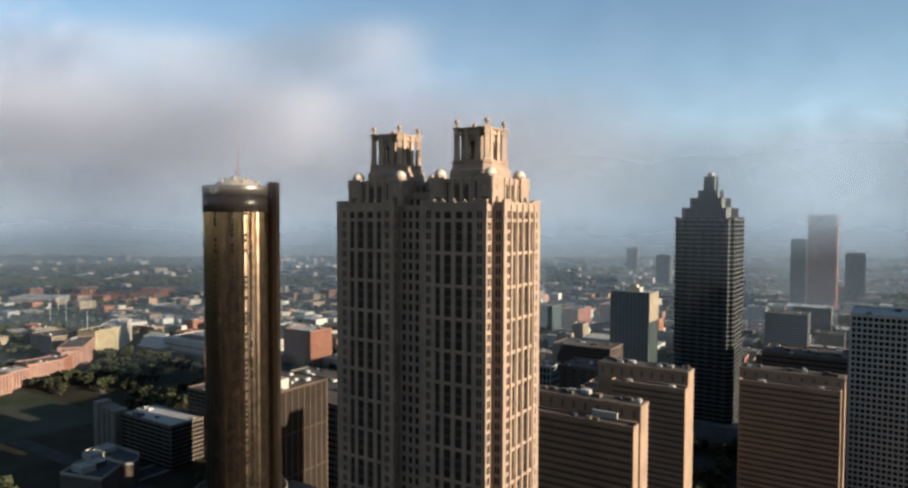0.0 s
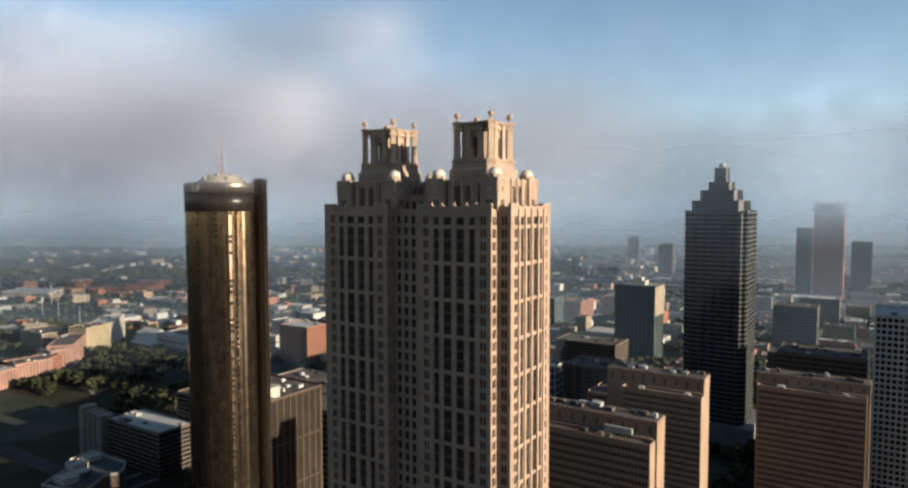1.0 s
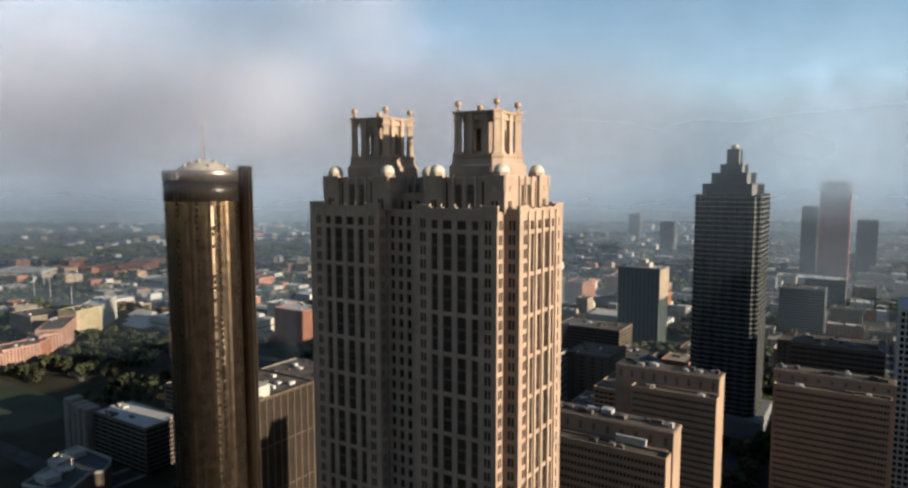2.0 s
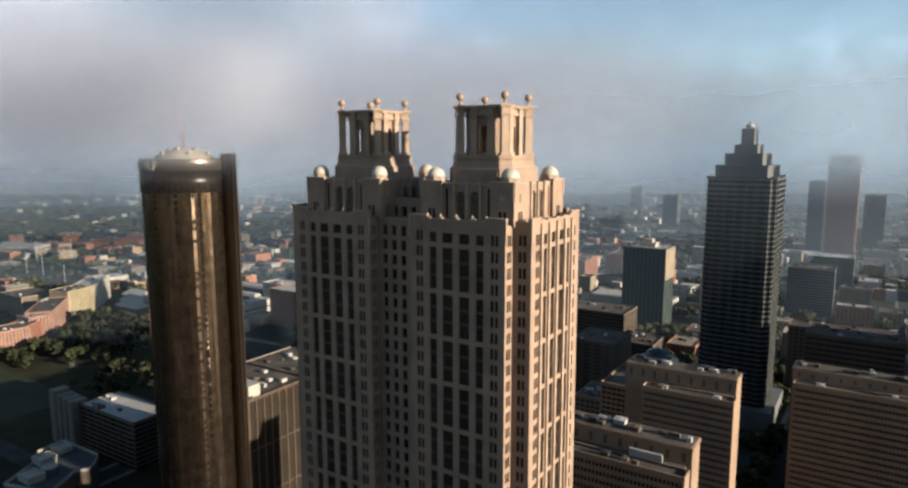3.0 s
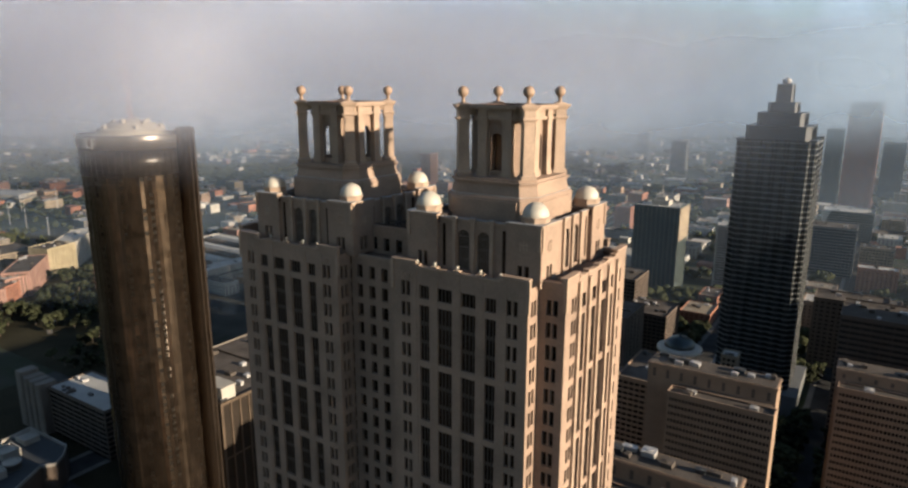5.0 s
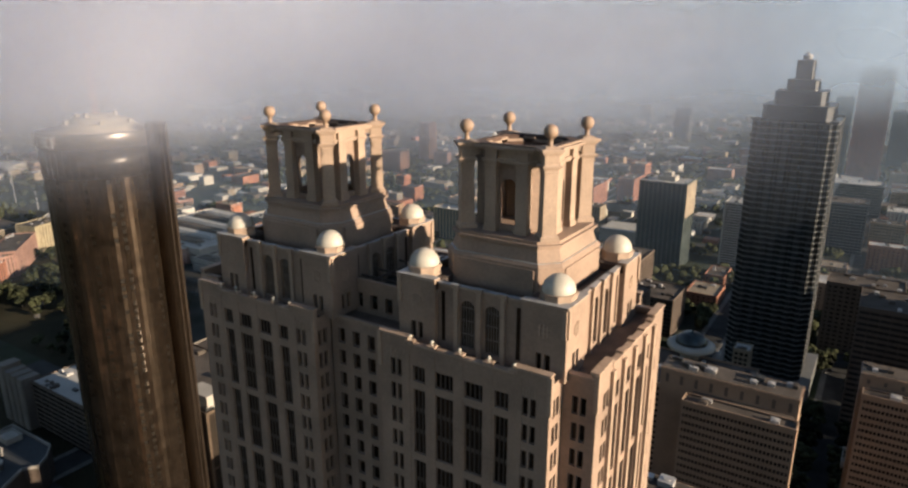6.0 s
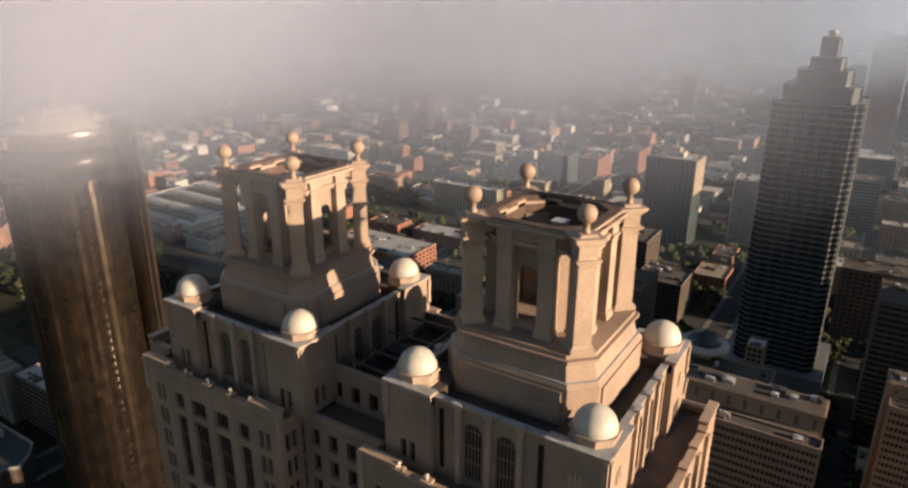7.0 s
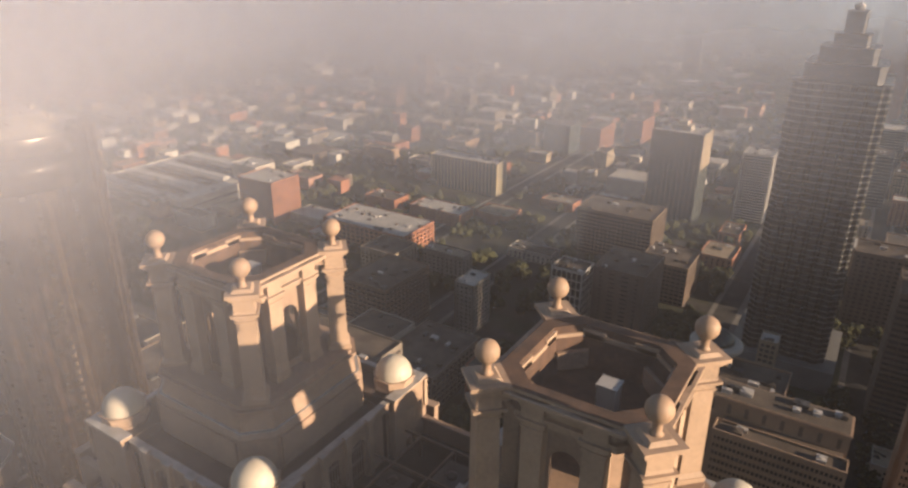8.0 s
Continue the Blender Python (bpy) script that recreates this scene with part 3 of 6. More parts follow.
# the recessed link between the shafts
VALLEY = [13.5 / 2 + d for d in (-4.65, -1.55, 1.55, 4.65)]
link = B()
facade(link, -160.2, 209.3, 0, 13.5, 0, 201.9, [(u, "single", SMALL_ROWS) for u in VALLEY], 150.0, 0.7)
part("link_wall", link, GRANITE, skyscraper)
link = B()
box(link, -160.2, -146.7, 209.16, 209.9, 201.9, 202.4)
part("link_coping", link, GRANITE_LIGHT, skyscraper)
link = B()
box(link, -160.2, -146.7, 209.9, 214.0, 200.9, 201.5)
part("link_terrace", link, TERRACE, skyscraper)
link = B()
facade(link, -161.5, 214.0, 0, 16.0, 201.5, 207.0, [(u + 1.3, "single", [202.3]) for u in VALLEY], 150.0, 0.7)
box(link, -161.5, -145.5, 213.85, 214.5, 207.0, 207.4)
facade(link, -145.5, 235.6, 180, 16.0, 0, 206.4, [(2.1 + 3.3 * i, "single", SMALL_ROWS) for i in range(4)])
box(link, -161.5, -145.5, 235.0, 235.75, 206.4, 206.8)
part("link_parapet", link, GRANITE, skyscraper)
link = B()
box(link, -161.5, -145.5, 214.6, 235.2, 203.6, 204.2)
part("link_roof", link, MEMBRANE, skyscraper, "dark flat roof between the two shafts")
for x, y, w, d, h in ((-151.5, 219.5, 1.5, 1.1, 1.6), (-149.2, 221.0, 1.1, 1.5, 1.2), (-155.0, 224.5, 2.0, 1.4, 1.8), (-150.0, 229.0, 1.6, 2.2, 1.5)):
    bm = B()
    box(bm, x - w, x + w, y - d, y + d, 204.2, 204.2 + h)
    box(bm, x - w - 0.1, x + w + 0.1, y - d - 0.1, y + d + 0.1, 204.2 + h, 204.35 + h)
    lathe(bm, x, y, [(0.7, 204.35 + h), (0.7, 204.55 + h), (0.3, 204.6 + h)], 12)
    tagged(part("air_conditioner", bm, DARK_METAL, skyscraper), "grey rooftop air conditioner with a fan cowl")
frames = B()
for y in (216.2, 220.0, 226.0, 231.5):
    box(frames, -160.6, -146.4, y - 0.12, y + 0.12, 207.0, 207.3)
for x in (-160.4, -156.0, -151.2, -146.6):
    box(frames, x - 0.12, x + 0.12, 216.2, 231.5, 207.0, 207.25)
    for y in (216.2, 231.5):
        box(frames, x - 0.12, x + 0.12, y - 0.12, y + 0.12, 204.2, 207.0)
part("roof_frame", frames, MULLION, skyscraper, "dark open metal frame over the link roof")


# ---- the stepped tops ----
def arch_points(mid, half, spring, n=10):
    return [(mid + half * math.cos(math.pi * i / n), spring + half * math.sin(math.pi * i / n)) for i in range(n + 1)]


def arched_wall(bm, at, u0, u1, z0, z1, arches, depth):
    """A wall from u0 to u1 with arched openings (middle, half, foot, spring); at(u, d, z) gives places."""
    edge = u0
    for mid, half, foot, spring in arches:
        quad(bm, at(edge, 0, z0), at(mid - half, 0, z0), at(mid - half, 0, z1), at(edge, 0, z1))
        quad(bm, at(mid - half, 0, z0), at(mid + half, 0, z0), at(mid + half, 0, foot), at(mid - half, 0, foot))
        pts = arch_points(mid, half, spring)
        for (ua, za), (ub, zb) in zip(pts, pts[1:]):
            quad(bm, at(ub, 0, zb), at(ua, 0, za), at(ua, 0, z1), at(ub, 0, z1))
            quad(bm, at(ua, 0, za), at(ub, 0, zb), at(ub, depth, zb), at(ua, depth, za))
        quad(bm, at(mid + half, 0, foot), at(mid + half, 0, spring), at(mid + half, depth, spring), at(mid + half, depth, foot))
        quad(bm, at(mid - half, depth, foot), at(mid - half, depth, spring), at(mid - half, 0, spring), at(mid - half, 0, foot))
        quad(bm, at(mid - half, 0, foot), at(mid + half, 0, foot), at(mid + half, depth, foot), at(mid - half, depth, foot))
        edge = mid + half
    quad(bm, at(edge, 0, z0), at(u1, 0, z0), at(u1, 0, z1), at(edge, 0, z1))


def arched_window():
    """An arched window with tracery, facing -y, foot at the origin; 2.4 wide, 6.7 high."""
    bm = B()
    half, spring = 1.2, 6.0
    pts = [(-half, 0), (half, 0)] + arch_points(0, half, spring)
    front = [bm.verts.new((u, 0, z)) for u, z in pts]
    bm.faces.new(front)
    n0 = len(bm.faces)
    for i in range(-2, 3):
        top = spring + math.sqrt(max(0, half * half - (i * 0.42) ** 2))
        box(bm, i * 0.42 - 0.05, i * 0.42 + 0.05, -0.12, -0.01, 0, top - 0.02)
    for z in (2.0, 4.0, 5.95):
        box(bm, -half, half, -0.1, -0.012, z - 0.06, z + 0.06)
    bm.faces.ensure_lookup_table()
    for f in bm.faces[n0:]:
        f.material_index = 1
    me = mesh_of("arched_window", bm, TOWER_GLASS)
    me.materials.append(TRACERY)
    return me


ARCHED = arched_window()
UP0, UP1 = 202.1, 212.2
lead = B()                              # metal capping, begun anew for each block


def top_face(bm, trim, ox, oy, turn, half, fancy):
    """One face of the set-back block: two corner piers, and between them a recessed middle with arched windows and dark slots."""
    a = radians(turn)
    ux, uy = math.cos(a), math.sin(a)
    nx, ny = uy, -ux

    def at(u, d, z):
        return (ox + u * ux - d * nx, oy + u * uy - d * ny, z)

    def bx(target, u0, u1, d0, d1, z0, z1):
        p = [at(u0, d0, z0), at(u1, d0, z0), at(u1, d1, z0), at(u0, d1, z0), at(u0, d0, z1), at(u1, d0, z1), at(u1, d1, z1), at(u0, d1, z1)]
        v = [target.verts.new(q) for q in p]
        for f in ((3, 2, 1, 0), (4, 5, 6, 7), (0, 1, 5, 4), (1, 2, 6, 5), (2, 3, 7, 6), (3, 0, 4, 7)):
            target.faces.new([v[i] for i in f])

    pier = 6.4
    up = 0.006 if turn in (90, 270) else 0.0
    inset = 1.25 if turn in (90, 270) else 0.0
    for s in (-1, 1):
        lo, hi = sorted((s * half, s * (half - pier)))
        mid = (lo + hi) / 2
        facade(bm, *at(lo, 0, 0)[:2], turn, hi - lo, UP0, UP1, [((hi - lo) / 2 - 0.62, "small", [202.9]), ((hi - lo) / 2 + 0.62, "small", [202.9])], -1)
        inner = s * (half - pier)
        p = [at(inner, 0, UP0), at(inner, 0.9, UP0), at(inner, 0.9, UP1), at(inner, 0, UP1)]
        quad(bm, *(p if s < 0 else reversed(p)))
        bx(trim, lo - 0.12 + (inset if s < 0 else 0), hi + 0.12 - (inset if s > 0 else 0), -0.18, 1.2, UP1 + up, UP1 + 0.35 + up)
        bx(lead, lo - 0.15 + (inset if s < 0 else 0), hi + 0.15 - (inset if s > 0 else 0), -0.22, 1.22, UP1 + 0.352 + up, UP1 + 0.41 + up)
        # relief ornament
        for i in (-1, 0, 1):
            bx(trim, mid + i * 0.55 - 0.12, mid + i * 0.55 + 0.12, -0.1, 0.05, 208.0 - 0.25 * (i == 0), 209.6 + 0.25 * (i == 0))
        for z in (208.4, 209.0):
            bx(trim, mid - 0.85, mid + 0.85, -0.085, 0.05, z, z + 0.18)
        # corner strip that hangs from the coping
        e = s * half
        bx(trim, min(e, e - s * 0.6), max(e, e - s * 0.6), -0.28, 0.3 + up, 208.3 + up, UP1 - 0.01 + up)
    m = half - pier

    def at2(u, d, z):
        return at(u, d + 0.9, z)

    arched_wall(bm, at2, -m, m, UP0, UP1 - 0.5, [(-2.0, 1.2, 202.9, 208.9), (2.0, 1.2, 202.9, 208.9)], 0.6)
    for s in (-1, 1):
        ob = part("arched_window", ARCHED, None, skyscraper)
        ob.matrix_basis = skyscraper.matrix_basis.inverted() @ Matrix.Translation(at(s * 2.0, 1.42, 202.9)) @ Matrix.Rotation(a, 4, "Z")
    for u in (-3.75, 0.0, 3.75):
        bx(trim, u - 0.32, u + 0.32, 0.45, 0.95, UP0, UP1 - 0.5)
        bx(trim, u - 0.55, u + 0.55, 0.3, 0.95, UP1 - 0.5, UP1 + 0.1)
    bx(trim, -m, m, 0.75, 1.5, UP1 - 0.5, UP1 - 0.2)
    bx(lead, -m, m, 0.7, 1.55, UP1 - 0.197, UP1 - 0.13)
    for u in (-3.75, 0.0, 3.75):
        bx(lead, u - 0.58, u + 0.58, 0.27, 0.98, UP1 + 0.103, UP1 + 0.16)
    slots = []
    for s in (-1, 1):
        slots.append([at(s * (m - 0.9) - 0.32, 0.885, 203.2), at(s * (m - 0.9) + 0.32, 0.885, 203.2), at(s * (m - 0.9) + 0.32, 0.885, 210.8), at(s * (m - 0.9) - 0.32, 0.885, 210.8)])
    return slots


def capital(bm, ring_at, z, r, steps):
    """Square mouldings stacked upward: steps of (height, half width)."""
    for h, w in steps:
        prism(bm, ring_at(r + w), z, z + h)
        z += h
    return z


def diamond(cx, cy, half, toward):
    """A square turned to face the diagonal."""
    a = math.atan2(toward[1], toward[0])
    return [(cx + half * 1.414 * math.cos(a + math.pi / 4 + math.pi / 2 * i), cy + half * 1.414 * math.sin(a + math.pi / 4 + math.pi / 2 * i)) for i in range(4)]


def octagon(cx, cy, h, cut):
    return [(cx + h, cy - h + cut), (cx + h, cy + h - cut), (cx + h - cut, cy + h), (cx - h + cut, cy + h), (cx - h, cy + h - cut), (cx - h, cy - h + cut), (cx - h + cut, cy - h), (cx + h - cut, cy - h)]


def crown_column(k, sx_, sy_):
    bm = B()
    cx, cy = k + 6.45 * sx_, CY + 6.3 * sy_
    rows, z = [], 218.7
    for h, w0, w1 in ((0.5, 1.34, 1.34), (0.35, 1.26, 1.02), (8.35, 1.0, 0.92), (0.18, 1.06, 1.06), (0.35, 0.95, 0.95), (0.2, 1.12, 1.2), (0.25, 1.34, 1.34), (0.22, 1.06, 1.0), (1.15, 0.99, 0.99), (0.25, 1.14, 1.2), (0.28, 1.36, 1.36), (0.34, 1.58, 1.58), (0.28, 1.05, 0.8)):
        for w, dz in ((w0, 0.0), (w1, h)):
            rows.append((diamond(cx, cy, w, (sx_, sy_)), z + dz))
        z += h
    loft(bm, rows)
    return bm, cx, cy, z


def frame_pier(k, turn):
    """The arched frame in the middle of one side of the crown."""
    a = radians(turn)
    ux, uy = math.cos(a), math.sin(a)
    nx, ny = uy, -ux

    def at(u, d, z):
        return (k + u * ux + (5.9 - d) * nx, CY + u * uy + (5.9 - d) * ny, z)

    wall, pil = B(), []
    def at_in(u, d, z):
        return at(u, d + 0.5, z)

    arched_wall(wall, at_in, -3.3, 3.3, 218.7, 229.2, [(0, 1.3, 219.6, 224.9)], 0.5)

    def at_back(u, d, z):
        return at(-u, 1.0 + 0.0 * d, z)

    arched_wall(wall, at_back, -3.3, 3.3, 218.7, 229.2, [(0, 1.3, 219.6, 224.9)], 0.0)
    for u in (-3.3, 3.3):
        quad(wall, at(u, 0.5, 218.7), at(u, 1.0, 218.7), at(u, 1.0, 229.2), at(u, 0.5, 229.2))
    for s in (-1, 1):
        bm = B()

        u = s * 2.45
        rows = []
        for w, d0, z0, z1 in ((1.05, -0.7, 218.7, 219.3), (0.98, -0.62, 219.3, 219.6), (0.88, -0.52, 219.6, 227.9), (0.98, -0.62, 227.9, 228.1), (0.9, -0.54, 228.1, 228.4), (1.04, -0.68, 228.4, 228.6), (1.18, -0.82, 228.6, 228.85), (0.92, -0.56, 228.85, 230.25), (1.04, -0.7, 230.25, 230.5), (1.2, -0.86, 230.5, 230.8)):
            for z in (z0, z1):
                rows.append(([at(u - w, d0, 0)[:2], at(u + w, d0, 0)[:2], at(u + w, 0.9, 0)[:2], at(u - w, 0.9, 0)[:2]], z))
        loft(bm, rows)
        pil.append(bm)
    return wall, pil


for index, (c, k) in enumerate(BLOCKS):
    half = 13.3
    up, trim = B(), B()
    lead = B()
    slots = []
    for turn, ox, oy in ((0, k, CY - 14.0), (90, k + half, CY), (180, k, CY + 14.0), (270, k - half, CY)):
        slots += top_face(up, trim, ox, oy, turn, half if turn in (0, 180) else 14.0, True)
    for s in slots:
        slot = B()
        quad(slot, *s)
        part("dark_slot", slot, TOWER_GLASS, skyscraper)
    part("setback_wall", up, GRANITE, skyscraper)
    part("setback_trim", trim, GRANITE_LIGHT, skyscraper)
    part("lead_capping", lead, LEAD_CAP, skyscraper, "weathered pale metal capping on the wall tops", "stuff")
    roof = B()
    box(roof, k - half + 1.55, k + half - 1.55, CY - 12.45, CY + 12.45, 210.2, 210.9)
    part("setback_roof", roof, ROOF_BROWN, skyscraper, "dark weathered roof around the crown's plinth")
    for s in (-1, 1):
        for q in (-1, 1):
            x, y = k + s * 10.65, CY + q * 11.05
            bm = B()
            box(bm, *sorted((k + s * half - s * 0.3, k + s * (half - 6.4))), *sorted((CY + q * 13.7, CY + q * 7.6)), 210.9, 212.1)
            part("corner_roof", bm, ROOF_BROWN, skyscraper)
            drum = B()
            prism(drum, ring(x, y, 2.6, 8, math.pi / 8), 212.1, 212.4)
            prism(drum, ring(x, y, 2.42, 8, math.pi / 8), 212.4, 213.3)
            prism(drum, ring(x, y, 2.6, 8, math.pi / 8), 213.3, 213.55)
            drum = part("drum", drum, GRANITE_LIGHT, skyscraper, "octagonal granite drum under a small dome")
            bm = B()
            lathe(bm, x, y, [(2.22, 213.55)] + [(2.22 * math.cos(i * math.pi / 20), 213.65 + 2.2 * math.sin(i * math.pi / 20)) for i in range(10)] + [(0.12, 215.85)], 28)
            part("dome", bm, DOME_SKIN, drum, "pale cream dome")
    # plinth with chamfered corners and ledges
    bm = B()
    prism(bm, octagon(k, CY, 9.3, 2.5), 210.9, 215.3)
    prism(bm, octagon(k, CY, 9.3, 2.5), 215.3, 215.75, octagon(k, CY, 9.0, 2.4))
    cap = B()
    prism(cap, octagon(k, CY, 9.02, 2.41), 215.753, 215.80)
    part("ledge_capping", cap, LEAD_CAP, skyscraper)
    prism(bm, octagon(k, CY, 8.75, 2.35), 215.75, 217.6, octagon(k, CY, 8.35, 2.25))
    prism(bm, octagon(k, CY, 8.55, 2.3), 217.6, 217.95)
    prism(bm, octagon(k, CY, 8.85, 2.4), 217.95, 218.25)
    prism(bm, octagon(k, CY, 8.4, 2.3), 218.25, 218.7)
    for turn in range(4):
        a = math.pi / 2 * turn
        rot = Matrix.Translation((k, CY, 0)) @ Matrix.Rotation(a, 4, "Z")
        n0 = len(bm.verts)
        box(bm, -6.2, 6.2, -9.52, -9.2, 211.3, 214.95)
        bm.verts.ensure_lookup_table()
        for v in bm.verts[n0:]:
            v.co = rot @ v.co
    crown = part("crown", bm, GRANITE, skyscraper, "open columned granite crown on a chamfered plinth")
    for s in (-1, 1):
        for q in (-1, 1):
            bm, x, y, z = crown_column(k, s, q)
            part("column", bm, GRANITE_LIGHT, crown)
            bm = B()
            lathe(bm, x, y, [(0.5, z), (0.36, z + 0.15)] + [(0.98 * math.cos(a), 233.3 + 0.98 * math.sin(a)) for a in [radians(v) for v in range(-70, 90, 16)]] + [(0.05, 234.28)], 20)
            part("ball_finial", bm, BALL_STONE, crown, "round stone ball on a corner pedestal")
    for turn in (0, 90, 180, 270):
        wall, pil = frame_pier(k, turn)
        part("arched_frame", wall, GRANITE, crown)
        for bm in pil:
            part("pilaster", bm, GRANITE_LIGHT, crown)
    for s, q in ((-1, -1), (-1, 1), (1, -1), (1, 1)):
        bm = B()
        prism(bm, [(k + s * 2.6, CY + q * 4.75), (k + s * 4.75, CY + q * 2.6), (k + s * 4.4, CY + q * 2.4), (k + s * 2.4, CY + q * 4.4)][:: s * q], 218.7, 229.2)
        part("corner_wall", bm, GRANITE, crown)
    # entablature: a ring that steps out to the columns, with a sunk roof inside
    ent = B()

    def band(h, cut, hi, hcut, z0, z1):
        outer, inner = octagon(k, CY, h, cut), octagon(k, CY, hi, hcut)
        n = 8
        rows = [[ent.verts.new((x, y, z)) for x, y in pts] for pts, z in ((outer, z0), (outer, z1), (inner, z1), (inner, z0))]
        for r0, r1 in zip(rows, rows[1:] + rows[:1]):
            for i in range(n):
                ent.faces.new((r0[i], r0[(i + 1) % n], r1[(i + 1) % n], r1[i]))

    band(6.3, 2.3, 5.0, 1.9, 228.5, 229.1)
    band(5.9, 2.2, 5.0, 1.9, 229.1, 230.25)
    band(6.75, 2.4, 5.0, 1.9, 230.25, 230.5)
    band(7.05, 2.5, 5.2, 2.0, 230.5, 230.8)
    band(6.5, 2.35, 5.3, 2.05, 230.8, 231.05)
    for s in (-1, 1):
        for q in (-1, 1):
            prism(ent, diamond(k + 5.6 * s, CY + 5.5 * q, 0.85, (s, q)), 229.3, 230.9)
    part("entablature", ent, GRANITE_LIGHT, crown)
    ent = B()
    band(6.45, 2.33, 5.25, 2.02, 231.055, 231.12)
    slope = B()
    hi, lo = octagon(k, CY, 5.27, 2.03), octagon(k, CY, 4.3, 1.7)
    prism(slope, lo, 227.5, 227.52)
    for i in range(8):
        j = (i + 1) % 8
        quad(slope, (*hi[i], 231.05), (*hi[j], 231.05), (*lo[j], 227.52), (*lo[i], 227.52))
    part("roof_slope", slope, RUSTY, crown, "rust-brown sloping inner face of the crown's parapet")
    part("gutter_ring", ent, RUSTY, crown, "rust-stained metal ring on top of the crown")
    bm = B()
    prism(bm, octagon(k, CY, 4.5, 1.75), 227.2, 227.45)
    part("sunk_roof", bm, ROOF_BROWN, crown, "dark brown sunk roof inside the parapet")
    bm = B()
    box(bm, k + 0.6, k + 2.1, CY - 1.6, CY - 0.2, 227.5, 230.2)
    box(bm, k + 0.5, k + 2.2, CY - 1.7, CY - 0.1, 230.2, 230.35)
    part("roof_hatch", bm, PALE_METAL, crown, "small grey roof hatch box")

# all the windows that are too far down or round the back to be told apart
verts, faces, mats = [], [], []
cache = {kind: ([v.co.copy() for v in me.vertices], [tuple(p.vertices) for p in me.polygons], [p.material_index for p in me.polygons]) for kind, me in UNITS.items()}
for kind, m in far_units:
    vs, fs, ms = cache[kind]
    base = len(verts)
    verts += [tuple(m @ v) for v in vs]
    faces += [tuple(base + i for i in f) for f in fs]
    mats += ms
me = bpy.data.meshes.new("lower_window_work")
me.from_pydata(verts, [], faces)
me.polygons.foreach_set("material_index", mats)
me.materials.append(TOWER_GLASS)
me.materials.append(MULLION)
me.transform(skyscraper.matrix_basis.inverted())
ob = new("lower_window_work", me)
ob.parent = skyscraper
tagged(ob, "", "", "", "stuff")

# ---- the round bronze-glass hotel tower ----
BRONZE = glass("bronze_mirror_glass", (0.225, 0.166, 0.120), 0.13, 0.95, 0.5, 0.0, 0.25, 0.16, 0.2)
bn = BRONZE.node_tree.nodes
upright = bn.new("ShaderNodeCombineXYZ")         # rolled sheets: reflections smear upwards and downwards
upright.inputs["Z"].default_value = 1.0
bn["Principled BSDF"].inputs["Anisotropic"].default_value = 0.8
BRONZE.node_tree.links.new(upright.outputs[0], bn["Principled BSDF"].inputs["Tangent"])
BRONZE_DARK = glass("dark_bronze_band", (0.030, 0.024, 0.020), 0.3, 0.3, 0.3, 0.0, 0.5, 0.2)
OPEN_PANE = shade("dark_open_window", (0.010, 0.008, 0.006), 0.5, 0, 0.2, 0.3, 2.0, 0.0, 0.1)
RIM_METAL = shade("grey_bronze_rim", (0.20, 0.17, 0.145), 0.35, 0.7, 0.08, 0.2, 2.0)
BRONZE_FRAME = shade("bronze_frame", (0.05, 0.036, 0.026), 0.4, 0.7)
CREAM = shade("cream_roof_coating", (0.38, 0.33, 0.265), 0.7, 0, 0.12, 0.3, 2.0)
CONCRETE = shade("beige_concrete", (0.13, 0.11, 0.09), 0.85, 0, 0.14, 0.1, 1.5, 0.1)
SIGN_PALE = shade("pale_sign_letter", (0.42, 0.39, 0.37), 0.5)
WX, WY, WR = -328.4, 270.5, 19.67
hotel = thing("round_hotel_tower", "round tower clad in bronze mirror glass with a dark top band", "skyscraper", (WX, WY, 0))
Z_GLASS, Z_BAND, Z_RIM = 200.6, 210.6, 216.0
bm = B()
lathe(bm, WX, WY, [(WR - 0.25, 0), (WR - 0.25, Z_GLASS + 0.2)], 96)
part("core_wall", bm, BRONZE_FRAME, hotel)
COLS, ROWS_H, PITCH = 84, 66, 3.0
rnd = random.Random(4)
lean = [rnd.gauss(0, 0.13) for i in range(COLS)]
OPEN_COLS = {i for i in range(COLS) if i % 7 == 2 or i % 12 == 5}       # columns of narrow windows that stand open behind the skin
verts, faces, mats = [], [], []
near = []
